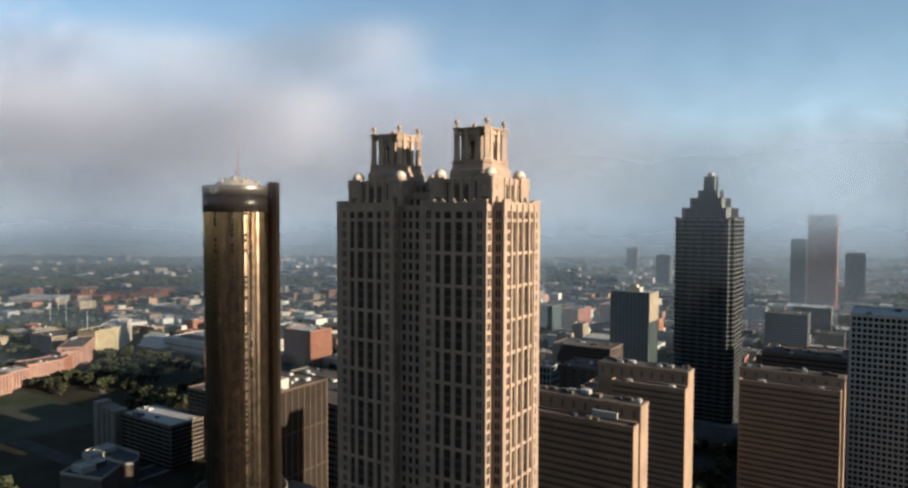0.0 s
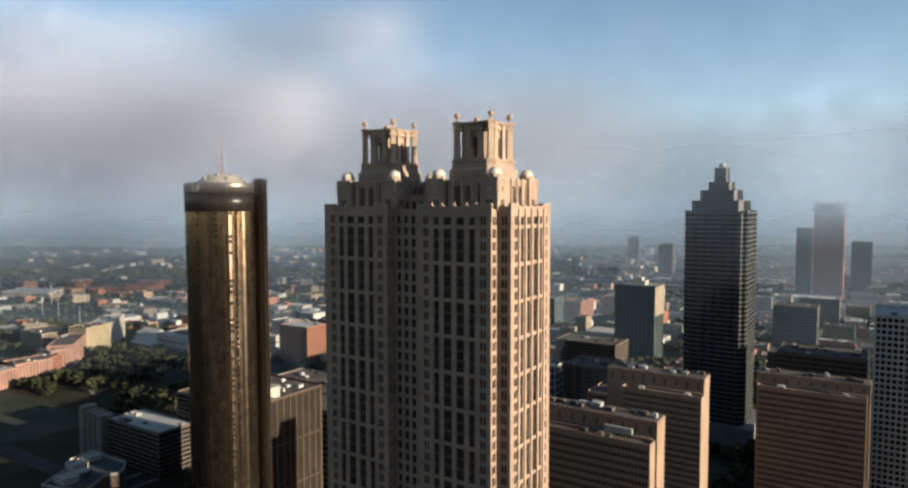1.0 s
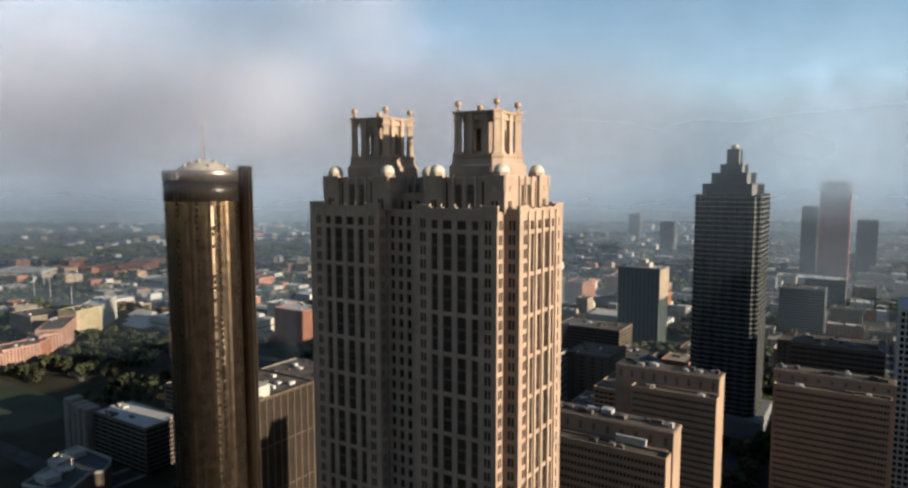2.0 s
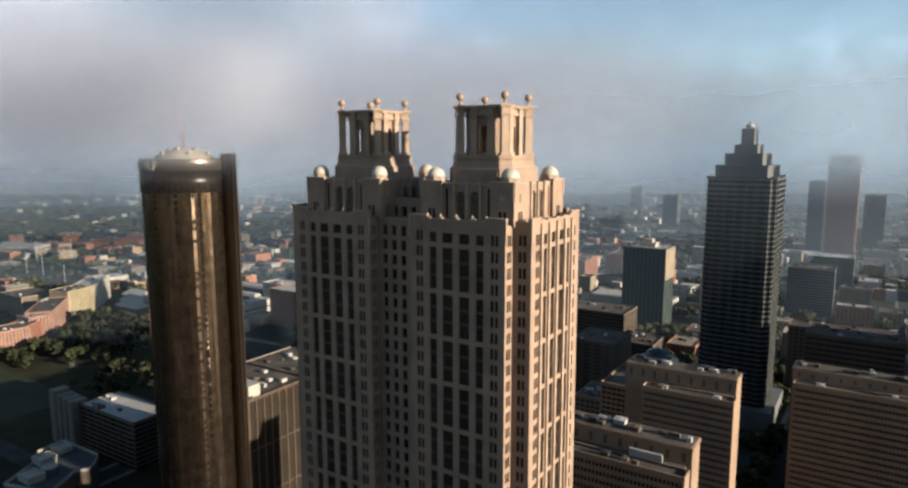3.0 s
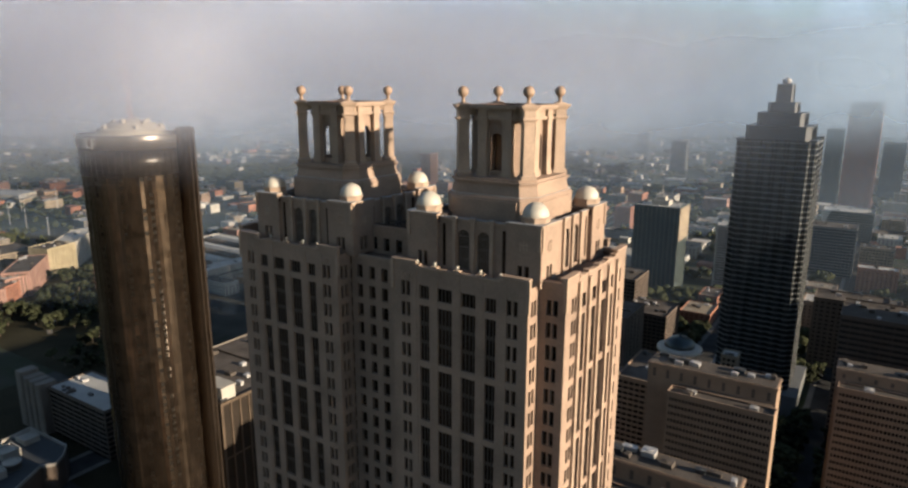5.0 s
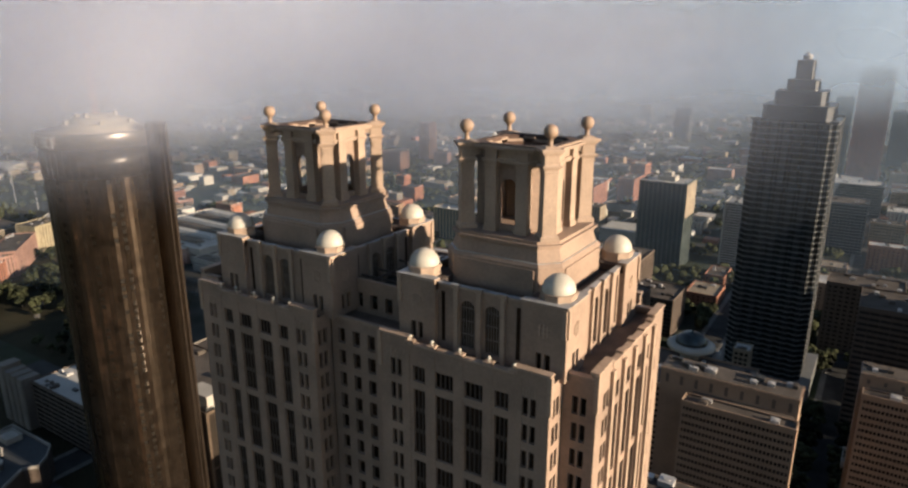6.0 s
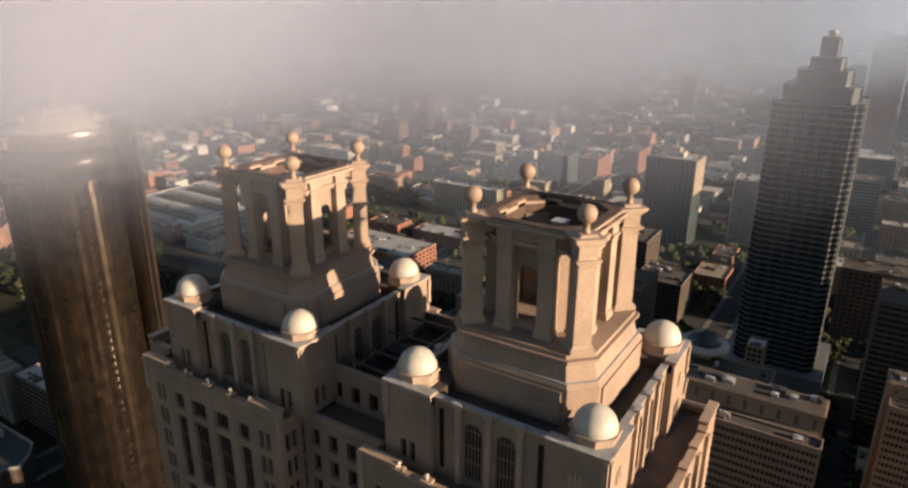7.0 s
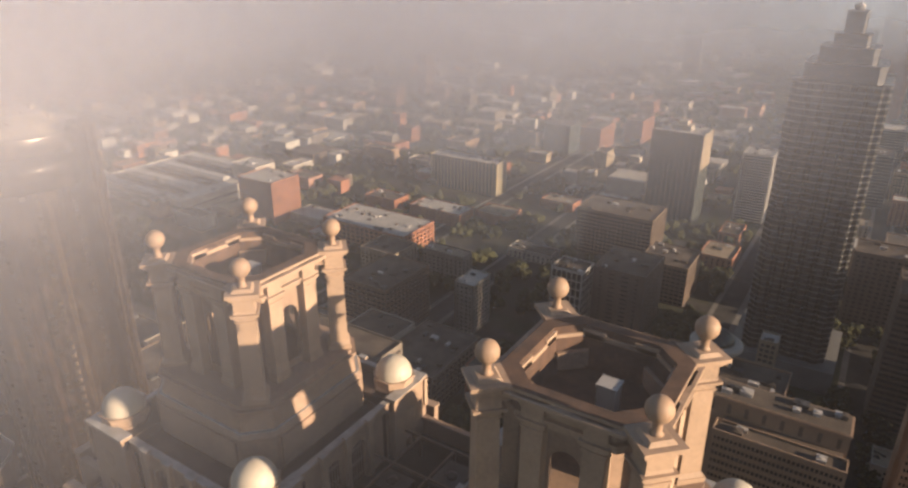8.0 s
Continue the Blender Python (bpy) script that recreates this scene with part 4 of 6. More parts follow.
for j in range(ROWS_H):
    z0, z1 = Z_GLASS - PITCH * (j + 1) + 0.03, Z_GLASS - PITCH * j - 0.03
    for i in range(COLS):
        a0, a1 = 2 * math.pi * (i + 0.012) / COLS, 2 * math.pi * (i + 0.988) / COLS
        tilt, yaw = rnd.gauss(0, 0.0025), rnd.gauss(0, 0.008) + lean[i]
        mid = (a0 + a1) / 2
        shade_pane = i in OPEN_COLS and rnd.random() < 0.7
        spans = [(z0, z1, 0)] if not shade_pane else [(z0, z0 + 1.1, 0), (z0 + 1.1, z1 - 0.35, 1), (z1 - 0.35, z1, 0)]
        for za, zb, dark in spans:
            quadpts = []
            for a, z in ((a0, za), (a1, za), (a1, zb), (a0, zb)):
                r = WR + tilt * (z - (z0 + z1) / 2) + yaw * (a - mid) * WR - 0.12 * dark
                quadpts.append((WX + r * math.cos(a), WY + r * math.sin(a), z))
            deg = math.degrees(mid)
            if len(spans) == 1 and 292 < deg < 346 and j < 25 and len(near) < 300:
                near.append(quadpts)
            else:
                base = len(verts)
                verts += quadpts
                faces.append((base, base + 1, base + 2, base + 3))
                mats.append(dark)
me = bpy.data.meshes.new("glass_skin")
me.from_pydata(verts, [], faces)
me.materials.append(BRONZE)
me.materials.append(OPEN_PANE)
me.polygons.foreach_set("material_index", mats)
me.transform(hotel.matrix_basis.inverted())
ob = new("glass_skin", me)
ob.parent = hotel
tagged(ob, "", "", "", "stuff")
for q in near:
    me = bpy.data.meshes.new("glass_panel")
    me.from_pydata(q, [], [(0, 1, 2, 3)])
    me.materials.append(BRONZE)
    me.transform(hotel.matrix_basis.inverted())
    new("glass_panel", me).parent = hotel
bm = B()
lathe(bm, WX, WY, [(WR + 0.15, Z_GLASS), (WR + 0.15, Z_BAND)], 96)
part("dark_band", bm, BRONZE_DARK, hotel, "dark glazed restaurant band under the rim")
bm = B()
lathe(bm, WX, WY, [(WR + 0.3, Z_BAND), (WR + 0.3, Z_RIM - 0.3), (WR + 0.1, Z_RIM), (WR - 0.6, Z_RIM), (WR - 0.6, Z_RIM - 0.9)], 96)
part("rim", bm, RIM_METAL, hotel, "grey-bronze metal rim with a pale sign")
bm = B()
for i in range(48):
    a = 2 * math.pi * i / 48
    m = Matrix.Translation((WX, WY, 0)) @ Matrix.Rotation(a, 4, "Z")
    n0 = len(bm.verts)
    box(bm, WR + 0.1, WR + 0.32, -0.07, 0.07, Z_GLASS + 0.1, Z_BAND - 0.1)
    bm.verts.ensure_lookup_table()
    for v in bm.verts[n0:]:
        v.co = m @ v.co
part("band_mullion_work", bm, BRONZE_FRAME, hotel, "", "stuff")
bm = B()
lathe(bm, WX, WY, [(18.9, Z_RIM - 0.7), (18.6, Z_RIM - 0.4), (12.6, Z_RIM + 0.3), (12.6, Z_RIM + 1.6), (11.8, Z_RIM + 1.9), (9.4, Z_RIM + 2.1), (9.4, Z_RIM + 3.4), (8.4, Z_RIM + 3.8), (4.6, Z_RIM + 4.2), (4.6, Z_RIM + 4.9), (3.8, Z_RIM + 5.2), (1.6, Z_RIM + 5.4)], 64)
part("roof_cap", bm, CREAM, hotel, "stepped cream roof cap")
for i in range(10):
    a = 2 * math.pi * i / 10 + 0.2
    r = 10.8 if i % 2 else 6.5
    x, y, z = WX + r * math.cos(a), WY + r * math.sin(a), Z_RIM + (2.1 if i % 2 else 4.0)
    bm = B()
    box(bm, x - 0.9, x + 0.9, y - 0.7, y + 0.7, z - 0.6, z + 0.9 + 0.3 * (i % 3))
    box(bm, x - 1.0, x + 1.0, y - 0.8, y + 0.8, z + 0.9 + 0.3 * (i % 3), z + 1.05 + 0.3 * (i % 3))
    part("roof_unit", bm, CREAM, hotel)
# lattice mast
bm = B()
for i in range(3):
    a = 2 * math.pi * i / 3
    lathe(bm, WX + 0.9 * math.cos(a), WY + 0.9 * math.sin(a), [(0.16, 218.0), (0.13, 262.0)], 6)
for j in range(30):
    z = 219 + j * 1.45
    for i in range(3):
        a0, a1 = 2 * math.pi * i / 3, 2 * math.pi * (i + 1) / 3
        p, q = Vector((WX + 0.9 * math.cos(a0), WY + 0.9 * math.sin(a0), z)), Vector((WX + 0.9 * math.cos(a1), WY + 0.9 * math.sin(a1), z + 1.45))
        off = Vector((0, 0, 0.1))
        side = (q - p).cross(Vector((0, 0, 1))).normalized() * 0.05
        quad(bm, p - side, p + side, q + side, q - side)
        quad(bm, p - off, q - off, q + off, p + off)
MAST = shade("mast_paint", (0.38, 0.17, 0.13), 0.6, 0.2)
part("mast", bm, MAST, hotel, "thin lattice radio mast")
bm = B()
lathe(bm, WX, WY, [(0.35, 262.0), (0.25, 268.0), (0.05, 270.0)], 8)
part("mast_tip", bm, MAST, hotel)
# sign on the rim, six plain pale shapes
for i in range(6):
    a = radians(-74.0 - 8.4 * (5 - i))
    m = Matrix.Translation((WX, WY, 0)) @ Matrix.Rotation(a, 4, "Z")
    bm = B()
    x0, x1 = WR + 0.28, WR + 0.6
    box(bm, x0, x1, -1.05, -0.5, 211.2, 215.1)
    if i % 3 == 0:
        box(bm, x0, x1, 0.5, 1.05, 211.2, 215.1)
        box(bm, x0, x1, -0.5, 0.5, 212.9, 213.5)
    elif i % 3 == 1:
        box(bm, x0, x1, -0.5, 0.9, 214.5, 215.1)
        box(bm, x0, x1, -0.5, 0.9, 211.2, 211.8)
    else:
        box(bm, x0, x1, -0.5, 1.0, 214.5, 215.1)
        box(bm, x0, x1, -0.5, 0.7, 212.8, 213.4)
    bm.transform(m)
    part("sign_shape", bm, SIGN_PALE, hotel, "pale sign shape on the rim")
# lift shafts
for ang, top in ((25.4, 218.5),):
    x, y = WX + 22.0 * math.cos(radians(ang)), WY + 22.0 * math.sin(radians(ang))
    bm = B()
    lathe(bm, x, y, [(3.5, 0), (3.5, top - 0.8), (3.65, top - 0.8), (3.65, top), (3.2, top), (3.2, top - 0.6)], 28)
    d = Vector((math.cos(radians(ang)), math.sin(radians(ang))))
    n = Vector((-d.y, d.x))
    p = Vector((WX, WY)) + d * (WR - 1)
    q = Vector((x, y))
    prism(bm, [tuple(p - n * 2.6), tuple(q - n * 2.6), tuple(q + n * 2.6), tuple(p + n * 2.6)], 0, top - 1.5)
    shaft = part("lift_shaft", bm, BRONZE, hotel, "rounded bronze lift shaft on the tower's flank")
    bm = B()
    for s in (-1, 0, 1):
        a = radians(ang + s * 34)
        box(bm, x + 3.5 * math.cos(a) - 0.18, x + 3.5 * math.cos(a) + 0.18, y + 3.5 * math.sin(a) - 0.18, y + 3.5 * math.sin(a) + 0.18, 0, top - 1.0)
    part("shaft_rail", bm, BRONZE_FRAME, shaft)
bm = B()
lathe(bm, WX, WY, [(27.0, 0), (27.0, 30.0), (27.6, 30.0), (27.6, 34.0), (26.4, 34.0), (26.4, 32.4), (19.0, 32.4)], 72)
box(bm, WX - 34, WX + 30, WY - 8, WY + 40, 0, 26)
part("podium", bm, CONCRETE, hotel, "beige concrete podium ring at the foot")

# ---- the stepped dark glass tower ----
STEP_GLASS = glass("smoky_blue_glass", (0.038, 0.043, 0.045), 0.25, 0, 0.3, 0.01)
STEP_LEDGE = shade("grey_granite_ledge", (0.105, 0.105, 0.102), 0.6, 0, 0.12, 0.1, 2.0)
STEP_DARK = shade("dark_crown_cladding", (0.034, 0.036, 0.040), 0.4, 0.2, 0.15, 0.2, 2.0)
SXC, SYC = -141.0, 652.2


def bay_plan(half, grow=0.0, bays=6):
    pts = []
    side = half - 3.2
    w = 2 * side / bays
    for turn in range(4):
        a = math.pi / 2 * turn
        ca, sa = math.cos(a), math.sin(a)
        line = []
        for i in range(bays):
            u = -side + i * w
            line += [(u, -half + 1.2), (u + 0.7, -half + 1.2), (u + 1.7, -half), (u + w - 1.7, -half), (u + w - 0.7, -half + 1.2)]
        line += [(side, -half + 1.2), (side, -side)]
        for u, v in line:
            s = 1 + grow / half
            pts.append((SXC + (u * ca - v * sa) * s, SYC + (u * sa + v * ca) * s))
    return pts


stepped = thing("stepped_skyscraper", "tall dark glass tower with bay windows and a stepped pyramid crown", "skyscraper", (SXC, SYC, 0))
bm = B()
prism(bm, bay_plan(25.8), 0, 198.0)
part("glass_shaft", bm, STEP_GLASS, stepped)
for j in range(50):
    z = 196.6 - 3.93 * j
    bm = B()
    prism(bm, bay_plan(25.8, 0.38), z - 0.32, z + 0.46)
    part("ledge", bm, STEP_LEDGE, stepped)
bm = B()
for turn in range(4):
    a = math.pi / 2 * turn
    for i in range(6):
        u = -22.6 + (i + 0.5) * 45.2 / 6
        for d in (-1.15, 0, 1.15):
            n0 = len(bm.verts)
            box(bm, u + d - 0.09, u + d + 0.09, -26.05, -25.7, 0, 196.0)
            bm.verts.ensure_lookup_table()
            for v in bm.verts[n0:]:
                v.co = Matrix.Translation((SXC, SYC, 0)) @ Matrix.Rotation(a, 4, "Z") @ v.co
part("mullion_work", bm, STEP_DARK, stepped, "", "stuff")
for s in (-1, 1):
    for q in (-1, 1):
        bm = B()
        box(bm, *sorted((SXC + s * 25.9, SXC + s * 20.5)), *sorted((SYC + q * 25.9, SYC + q * 20.5)), 197.5, 198.8)
        part("corner_cap", bm, STEP_LEDGE, stepped)
for h, z0, z1 in ((21.1, 198.0, 207.4), (15.2, 207.4, 216.4), (9.4, 216.4, 223.5), (5.3, 223.5, 236.0)):
    bm = B()
    prism(bm, octagon(SXC, SYC, h, h * 0.16), z0, z1 - 0.9)
    prism(bm, octagon(SXC, SYC, h + 0.35, h * 0.16), z1 - 0.9, z1)
    tier = part("crown_tier", bm, STEP_DARK, stepped)
    bm = B()
    n = max(2, int(h / 1.6))
    for turn in range(4):
        m = Matrix.Translation((SXC, SYC, 0)) @ Matrix.Rotation(math.pi / 2 * turn, 4, "Z")
        n0 = len(bm.verts)
        for i in range(n + 1):
            u = -h * 0.8 + 1.6 * h * i / n
            box(bm, u - 0.2, u + 0.2, -h - 0.22, -h + 0.1, z0, z1 - 0.9)
        bm.verts.ensure_lookup_table()
        for v in bm.verts[n0:]:
            v.co = m @ v.co
    part("fin_work", bm, STEP_DARK, tier, "", "stuff")
bm = B()
lathe(bm, SXC, SYC, [(2.6, 236.0), (2.6, 237.6), (3.2, 238.0), (3.2, 238.8), (1.4, 239.8), (0.3, 240.6), (0.12, 242.5)], 16)
part("lantern", bm, PALE_METAL, stepped, "small pale metal lantern at the tip")
bm = B()
box(bm, SXC - 33, SXC + 33, SYC - 33, SYC + 33, 0, 16)
part("base_block", bm, STEP_LEDGE, stepped)

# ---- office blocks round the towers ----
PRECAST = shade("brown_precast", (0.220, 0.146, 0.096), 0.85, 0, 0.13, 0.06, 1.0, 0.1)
# for dark buildings, and for shade put into the colour of recesses and shaded walls
PRECAST_DARK_SHADED = shade("dark_and_shaded_precast", (0.084, 0.060, 0.044), 0.85, 0, 0.15, 0.06, 1.0, 0.1)
OFFICE_GLASS = glass("office_glass", (0.018, 0.017, 0.017), 0.2, 0, 0.2)
ROOF_GREY = shade("grey_flat_roof", (0.080, 0.066, 0.055), 0.95, 0, 0.25, 0.08, 1.0, 0.0, 0.15)
ROOF_WHITE = shade("white_flat_roof", (0.297, 0.282, 0.257), 0.85, 0, 0.12, 0.05, 1.0)
WHITE_FRAME = shade("white_concrete_frame", (0.290, 0.274, 0.254), 0.8, 0, 0.1, 0.1, 1.0)
BRICK = shade("orange_brick_wall", (0.202, 0.084, 0.048), 0.9, 0, 0.18, 0.1, 1.5, 0.1)
PINK = shade("pink_stucco_wall", (0.222, 0.126, 0.095), 0.9, 0, 0.15, 0.1, 1.5)
TAN = shade("tan_wall", (0.188, 0.149, 0.104), 0.9, 0, 0.15, 0.1, 1.5)
YELLOW = shade("yellow_cream_wall", (0.245, 0.200, 0.122), 0.9, 0, 0.12, 0.1, 1.5)
PALE = shade("pale_wall", (0.277, 0.253, 0.217), 0.85, 0, 0.12, 0.1, 1.5)
GREEN_WALL = shade("grey_green_wall", (0.046, 0.056, 0.050), 0.7, 0, 0.15, 0.1, 1.5)
BLUE_GLASS = glass("blue_green_glass", (0.03, 0.05, 0.055), 0.12, 0.2, 0.5)


def roof_kit(owner, x0, x1, y0, y1, z, seed, count=6, parapet=None, deck=ROOF_GREY):
    """Parapet, roof deck and machines on a flat roof."""
    r = random.Random(seed)
    if parapet:
        bm = B()
        t, h = 0.5, 1.1
        box(bm, x0, x1, y0, y0 + t, z, z + h)
        box(bm, x0, x1, y1 - t, y1, z, z + h)
        box(bm, x0, x0 + t, y0 + t, y1 - t, z, z + h - 0.003)
        box(bm, x1 - t, x1, y0 + t, y1 - t, z, z + h - 0.003)
        part("parapet", bm, parapet, owner)
    bm = B()
    box(bm, x0 + 0.5, x1 - 0.5, y0 + 0.5, y1 - 0.5, z, z + 0.12)
    part("roof_deck", bm, deck, owner)
    for i in range(count):
        w, d, h = r.uniform(0.8, 2.6), r.uniform(0.8, 2.2), r.uniform(0.8, 2.0)
        if x1 - x0 < 9 or y1 - y0 < 7:
            w, d = w * 0.5, d * 0.4
        x, y = r.uniform(x0 + 1.5 + w, max(x0 + 1.6 + w, x1 - 1.5 - w)), r.uniform(y0 + 1.2 + d, max(y0 + 1.3 + d, y1 - 1.2 - d))
        bm = B()
        box(bm, x - w, x + w, y - d, y + d, z + 0.12, z + 0.12 + h)
        box(bm, x - w * 1.06, x + w * 1.06, y - d * 1.06, y + d * 1.06, z + 0.12 + h, z + 0.25 + h)
        lathe(bm, x, y, [(min(w, d) * 0.6, z + 0.25 + h), (min(w, d) * 0.6, z + 0.5 + h)], 10)
        part("roof_unit", bm, r.choice((PALE_METAL, ROOF_GREY, DARK_METAL)), owner)


def office(name, label, x0, x1, y0, y1, z1, floor, bay, wall, pane, sill=0.45, fin=0.25, proud=0.3, fin_proud=0.35, group="", seed=1, roof=ROOF_GREY, units=6, z0=0, blank="", parent=None, turn=0.0):
    """An office block: glazed core, a sill band to every storey, fins between the bays; blank: sides (e w n s) closed by a plain wall."""
    t = parent or thing(name, label, "office building", ((x0 + x1) / 2, (y0 + y1) / 2, z0), group)
    bm = B()
    box(bm, x0, x1, y0, y1, z0, z1 - 0.6)
    part("glazing", bm, pane, t)
    bm = B()
    n = int((z1 - z0) / floor)
    for j in range(n + 1):
        zt = z1 - j * floor
        box(bm, x0 - proud, x1 + proud, y0 - proud, y1 + proud, max(z0, zt - floor * sill), zt - 0.01)
    part("banding", bm, wall, t, "", "stuff")
    bm = B()
    k = max(1, round((x1 - x0) / bay))
    for i in range(1, k):
        x = x0 + (x1 - x0) * i / k
        box(bm, x - fin / 2, x + fin / 2, y0 - fin_proud, y1 + fin_proud, z0, z1 - 0.02)
    k = max(1, round((y1 - y0) / bay))
    for i in range(1, k):
        y = y0 + (y1 - y0) * i / k
        box(bm, x0 - fin_proud, x1 + fin_proud, y - fin / 2, y + fin / 2, z0, z1 - 0.03)
    g = max(0.5, fin)
    for xa, xb in ((x0 - fin_proud, x0 + g), (x1 - g, x1 + fin_proud)):
        for ya, yb in ((y0 - fin_proud, y0 + g), (y1 - g, y1 + fin_proud)):
            box(bm, xa, xb, ya, yb, z0, z1 - 0.04)
    part("ribbing", bm, wall, t, "", "stuff")
    p = fin_proud + 0.12
    for side in blank:
        bm = B()
        box(bm, *{"e": (x1, x1 + p, y0 - p, y1 + p), "w": (x0 - p, x0, y0 - p, y1 + p), "s": (x0 - p, x1 + p, y0 - p - 0.004, y0), "n": (x0 - p, x1 + p, y1, y1 + p + 0.004)}[side], z0, z1 + 0.15)
        part("end_wall", bm, wall, t)
    roof_kit(t, x0 - p, x1 + p, y0 - p, y1 + p, z1, seed, units, wall, roof)
    if turn:
        t.rotation_euler.z = radians(turn)
    return t


# twin-slab precast offices: a lower slab in front of a taller, nearly blank one
def slab_pair(label, x0, x1, ya, yb, yc, yd, zf, zb, xb0, xb1, seed):
    t = office("precast_office_block", label, x0, x1, ya, yb, zf, 3.55, 1.55, PRECAST, OFFICE_GLASS, 0.52, 0.42, 0.25, 0.4, "precast offices", seed, ROOF_GREY, 3, 0, "e")
    # wall between the slabs, with the recess's shade put into its darker precast
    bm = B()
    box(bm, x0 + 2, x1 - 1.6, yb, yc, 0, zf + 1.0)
    part("recess_wall", bm, PRECAST_DARK_SHADED, t)
    bm = B()
    loft(bm, [([(xb0 - g, yc - g), (xb1 + g, yc - g), (xb1 + g, yd + g), (xb0 - g, yd + g)], z) for g, z in ((0, 0), (0, zb - 1.3), (0.3, zb - 1.3), (0.3, zb - 0.4), (0, zb - 0.4), (0, zb))])
    part("back_slab", bm, PRECAST, t)
    bm = B()
    n = int((xb1 - xb0) / 6)
    for i in range(n):
        x = xb0 + (i + 0.5) * (xb1 - xb0) / n
        box(bm, x - 0.7, x + 0.7, yc - 0.06, yc + 0.3, zf + 2.2, zb - 2.6)
    part("vent_work", bm, PRECAST_DARK_SHADED, t, "", "stuff")
    roof_kit(t, xb0, xb1, yc, yd, zb, seed + 50, 12, None, ROOF_GREY)
    return t


near_block = slab_pair("brown precast concrete office slab with a taller blank rear slab", -160, -101, 311, 317.5, 321, 333, 99.2, 107.5, -163, -100.5, 11)
bm = B()
box(bm, -124, -111, 317.9, 319.2, 100.0, 103.2)
part("roof_screen", bm, WHITE_FRAME, near_block, "white screen wall on the roof")
slab_pair("brown precast concrete office slab behind the granite tower", -146, -101.5, 408, 415, 418.5, 432, 96, 105, -159, -102, 12)
right_block = slab_pair("wide brown precast concrete office slab with ribbed windows", -80, -24.5, 459.5, 466, 468.5, 482, 94.6, 101.6, -82, -22.5, 13)
office("dark_office_block", "dark brown office block with long horizontal storeys", -87, -27, 598, 640, 89, 3.8, 6.0, PRECAST_DARK_SHADED, OFFICE_GLASS, 0.5, 0.4, 0.3, 0.1, "", 14, ROOF_GREY, 14)
office("white_grid_tower", "tall office tower with a white concrete grid and square dark windows", -22, 34, 512, 556, 135.5, 3.75, 3.1, WHITE_FRAME, OFFICE_GLASS, 0.3, 0.75, 0.45, 0.5, "", 15, ROOF_WHITE, 8)
green = office("green_glass_tower", "grey-green apartment tower with vertical ribs and a roof spire", -318, -266, 884, 925, 98.5, 3.4, 5.2, GREEN_WALL, BLUE_GLASS, 0.3, 1.5, 0.15, 0.5, "", 16, ROOF_WHITE, 10)
bm = B()
box(bm, -302, -282, 896, 912, 98.5, 104)
box(bm, -297, -287, 899, 909, 104, 108)
lathe(bm, -292, 904, [(1.0, 108), (0.7, 112), (0.12, 122)], 8)
part("roof_tower", bm, PALE, green)
# added tan strip that stands for sunlight on the tower's east edge
bm = B()
box(bm, -266.2, -264.9, 884, 925.4, 60, 98)
part("lit_edge_panel", bm, TAN, green)
office("balcony_tower", "apartment tower with white stacked balconies", -232, -203, 930, 962, 75, 3.0, 6.0, ROOF_WHITE, OFFICE_GLASS, 0.4, 0.3, 1.4, 0.4, "", 17, ROOF_WHITE, 5)
office("low_glass_office", "pale office block with curtain-wall glass and a white roof edge", -150, -81, 1303, 1345, 45, 3.8, 3.5, PALE, BLUE_GLASS, 0.3, 0.4, 0.2, 0.3, "", 18, ROOF_WHITE, 8)
RED_STONE = shade("red_granite", (0.21, 0.072, 0.048), 0.6, 0, 0.12, 0.1, 1.0)
office("red_granite_tower", "tall red granite tower vanishing into the cloud", -146, -92, 1602, 1650, 205, 4.0, 3.2, RED_STONE, OFFICE_GLASS, 0.2, 1.7, 0.1, 0.5, "", 19)
bm = B()
office("blue_slab_tower", "slim grey-blue glass slab tower", -182, -153, 1640, 1690, 152, 3.9, 3.0, GREEN_WALL, BLUE_GLASS, 0.3, 0.3, 0.2, 0.3, "", 20)
office("round_top_tower", "distant grey tower with a rounded top", -85, -45, 1790, 1830, 118, 4.0, 4.0, STEP_LEDGE, BLUE_GLASS, 0.35, 0.6, 0.2, 0.3, "", 21)
office("far_grey_tower", "distant grey apartment tower in the haze", -805, -765, 2400, 2430, 88, 3.5, 4.0, STEP_LEDGE, BLUE_GLASS, 0.4, 0.6, 0.2, 0.3, "distant towers", 22)
office("far_grey_tower", "broad distant grey tower in the haze", -580, -540, 2000, 2030, 88, 3.5, 4.0, STEP_LEDGE, BLUE_GLASS, 0.4, 0.6, 0.2, 0.3, "distant towers", 23)
office("far_grey_tower", "distant dark tower beside the stepped tower", -150, -95, 1060, 1100, 62, 3.8, 4.0, STEP_LEDGE, BLUE_GLASS, 0.4, 0.6, 0.2, 0.3, "distant towers", 24)
office("tan_block", "tan block with square windows", -90, -52, 1108, 1130, 32, 3.8, 3.6, TAN, OFFICE_GLASS, 0.5, 1.4, 0.2, 0.25, "", 25)
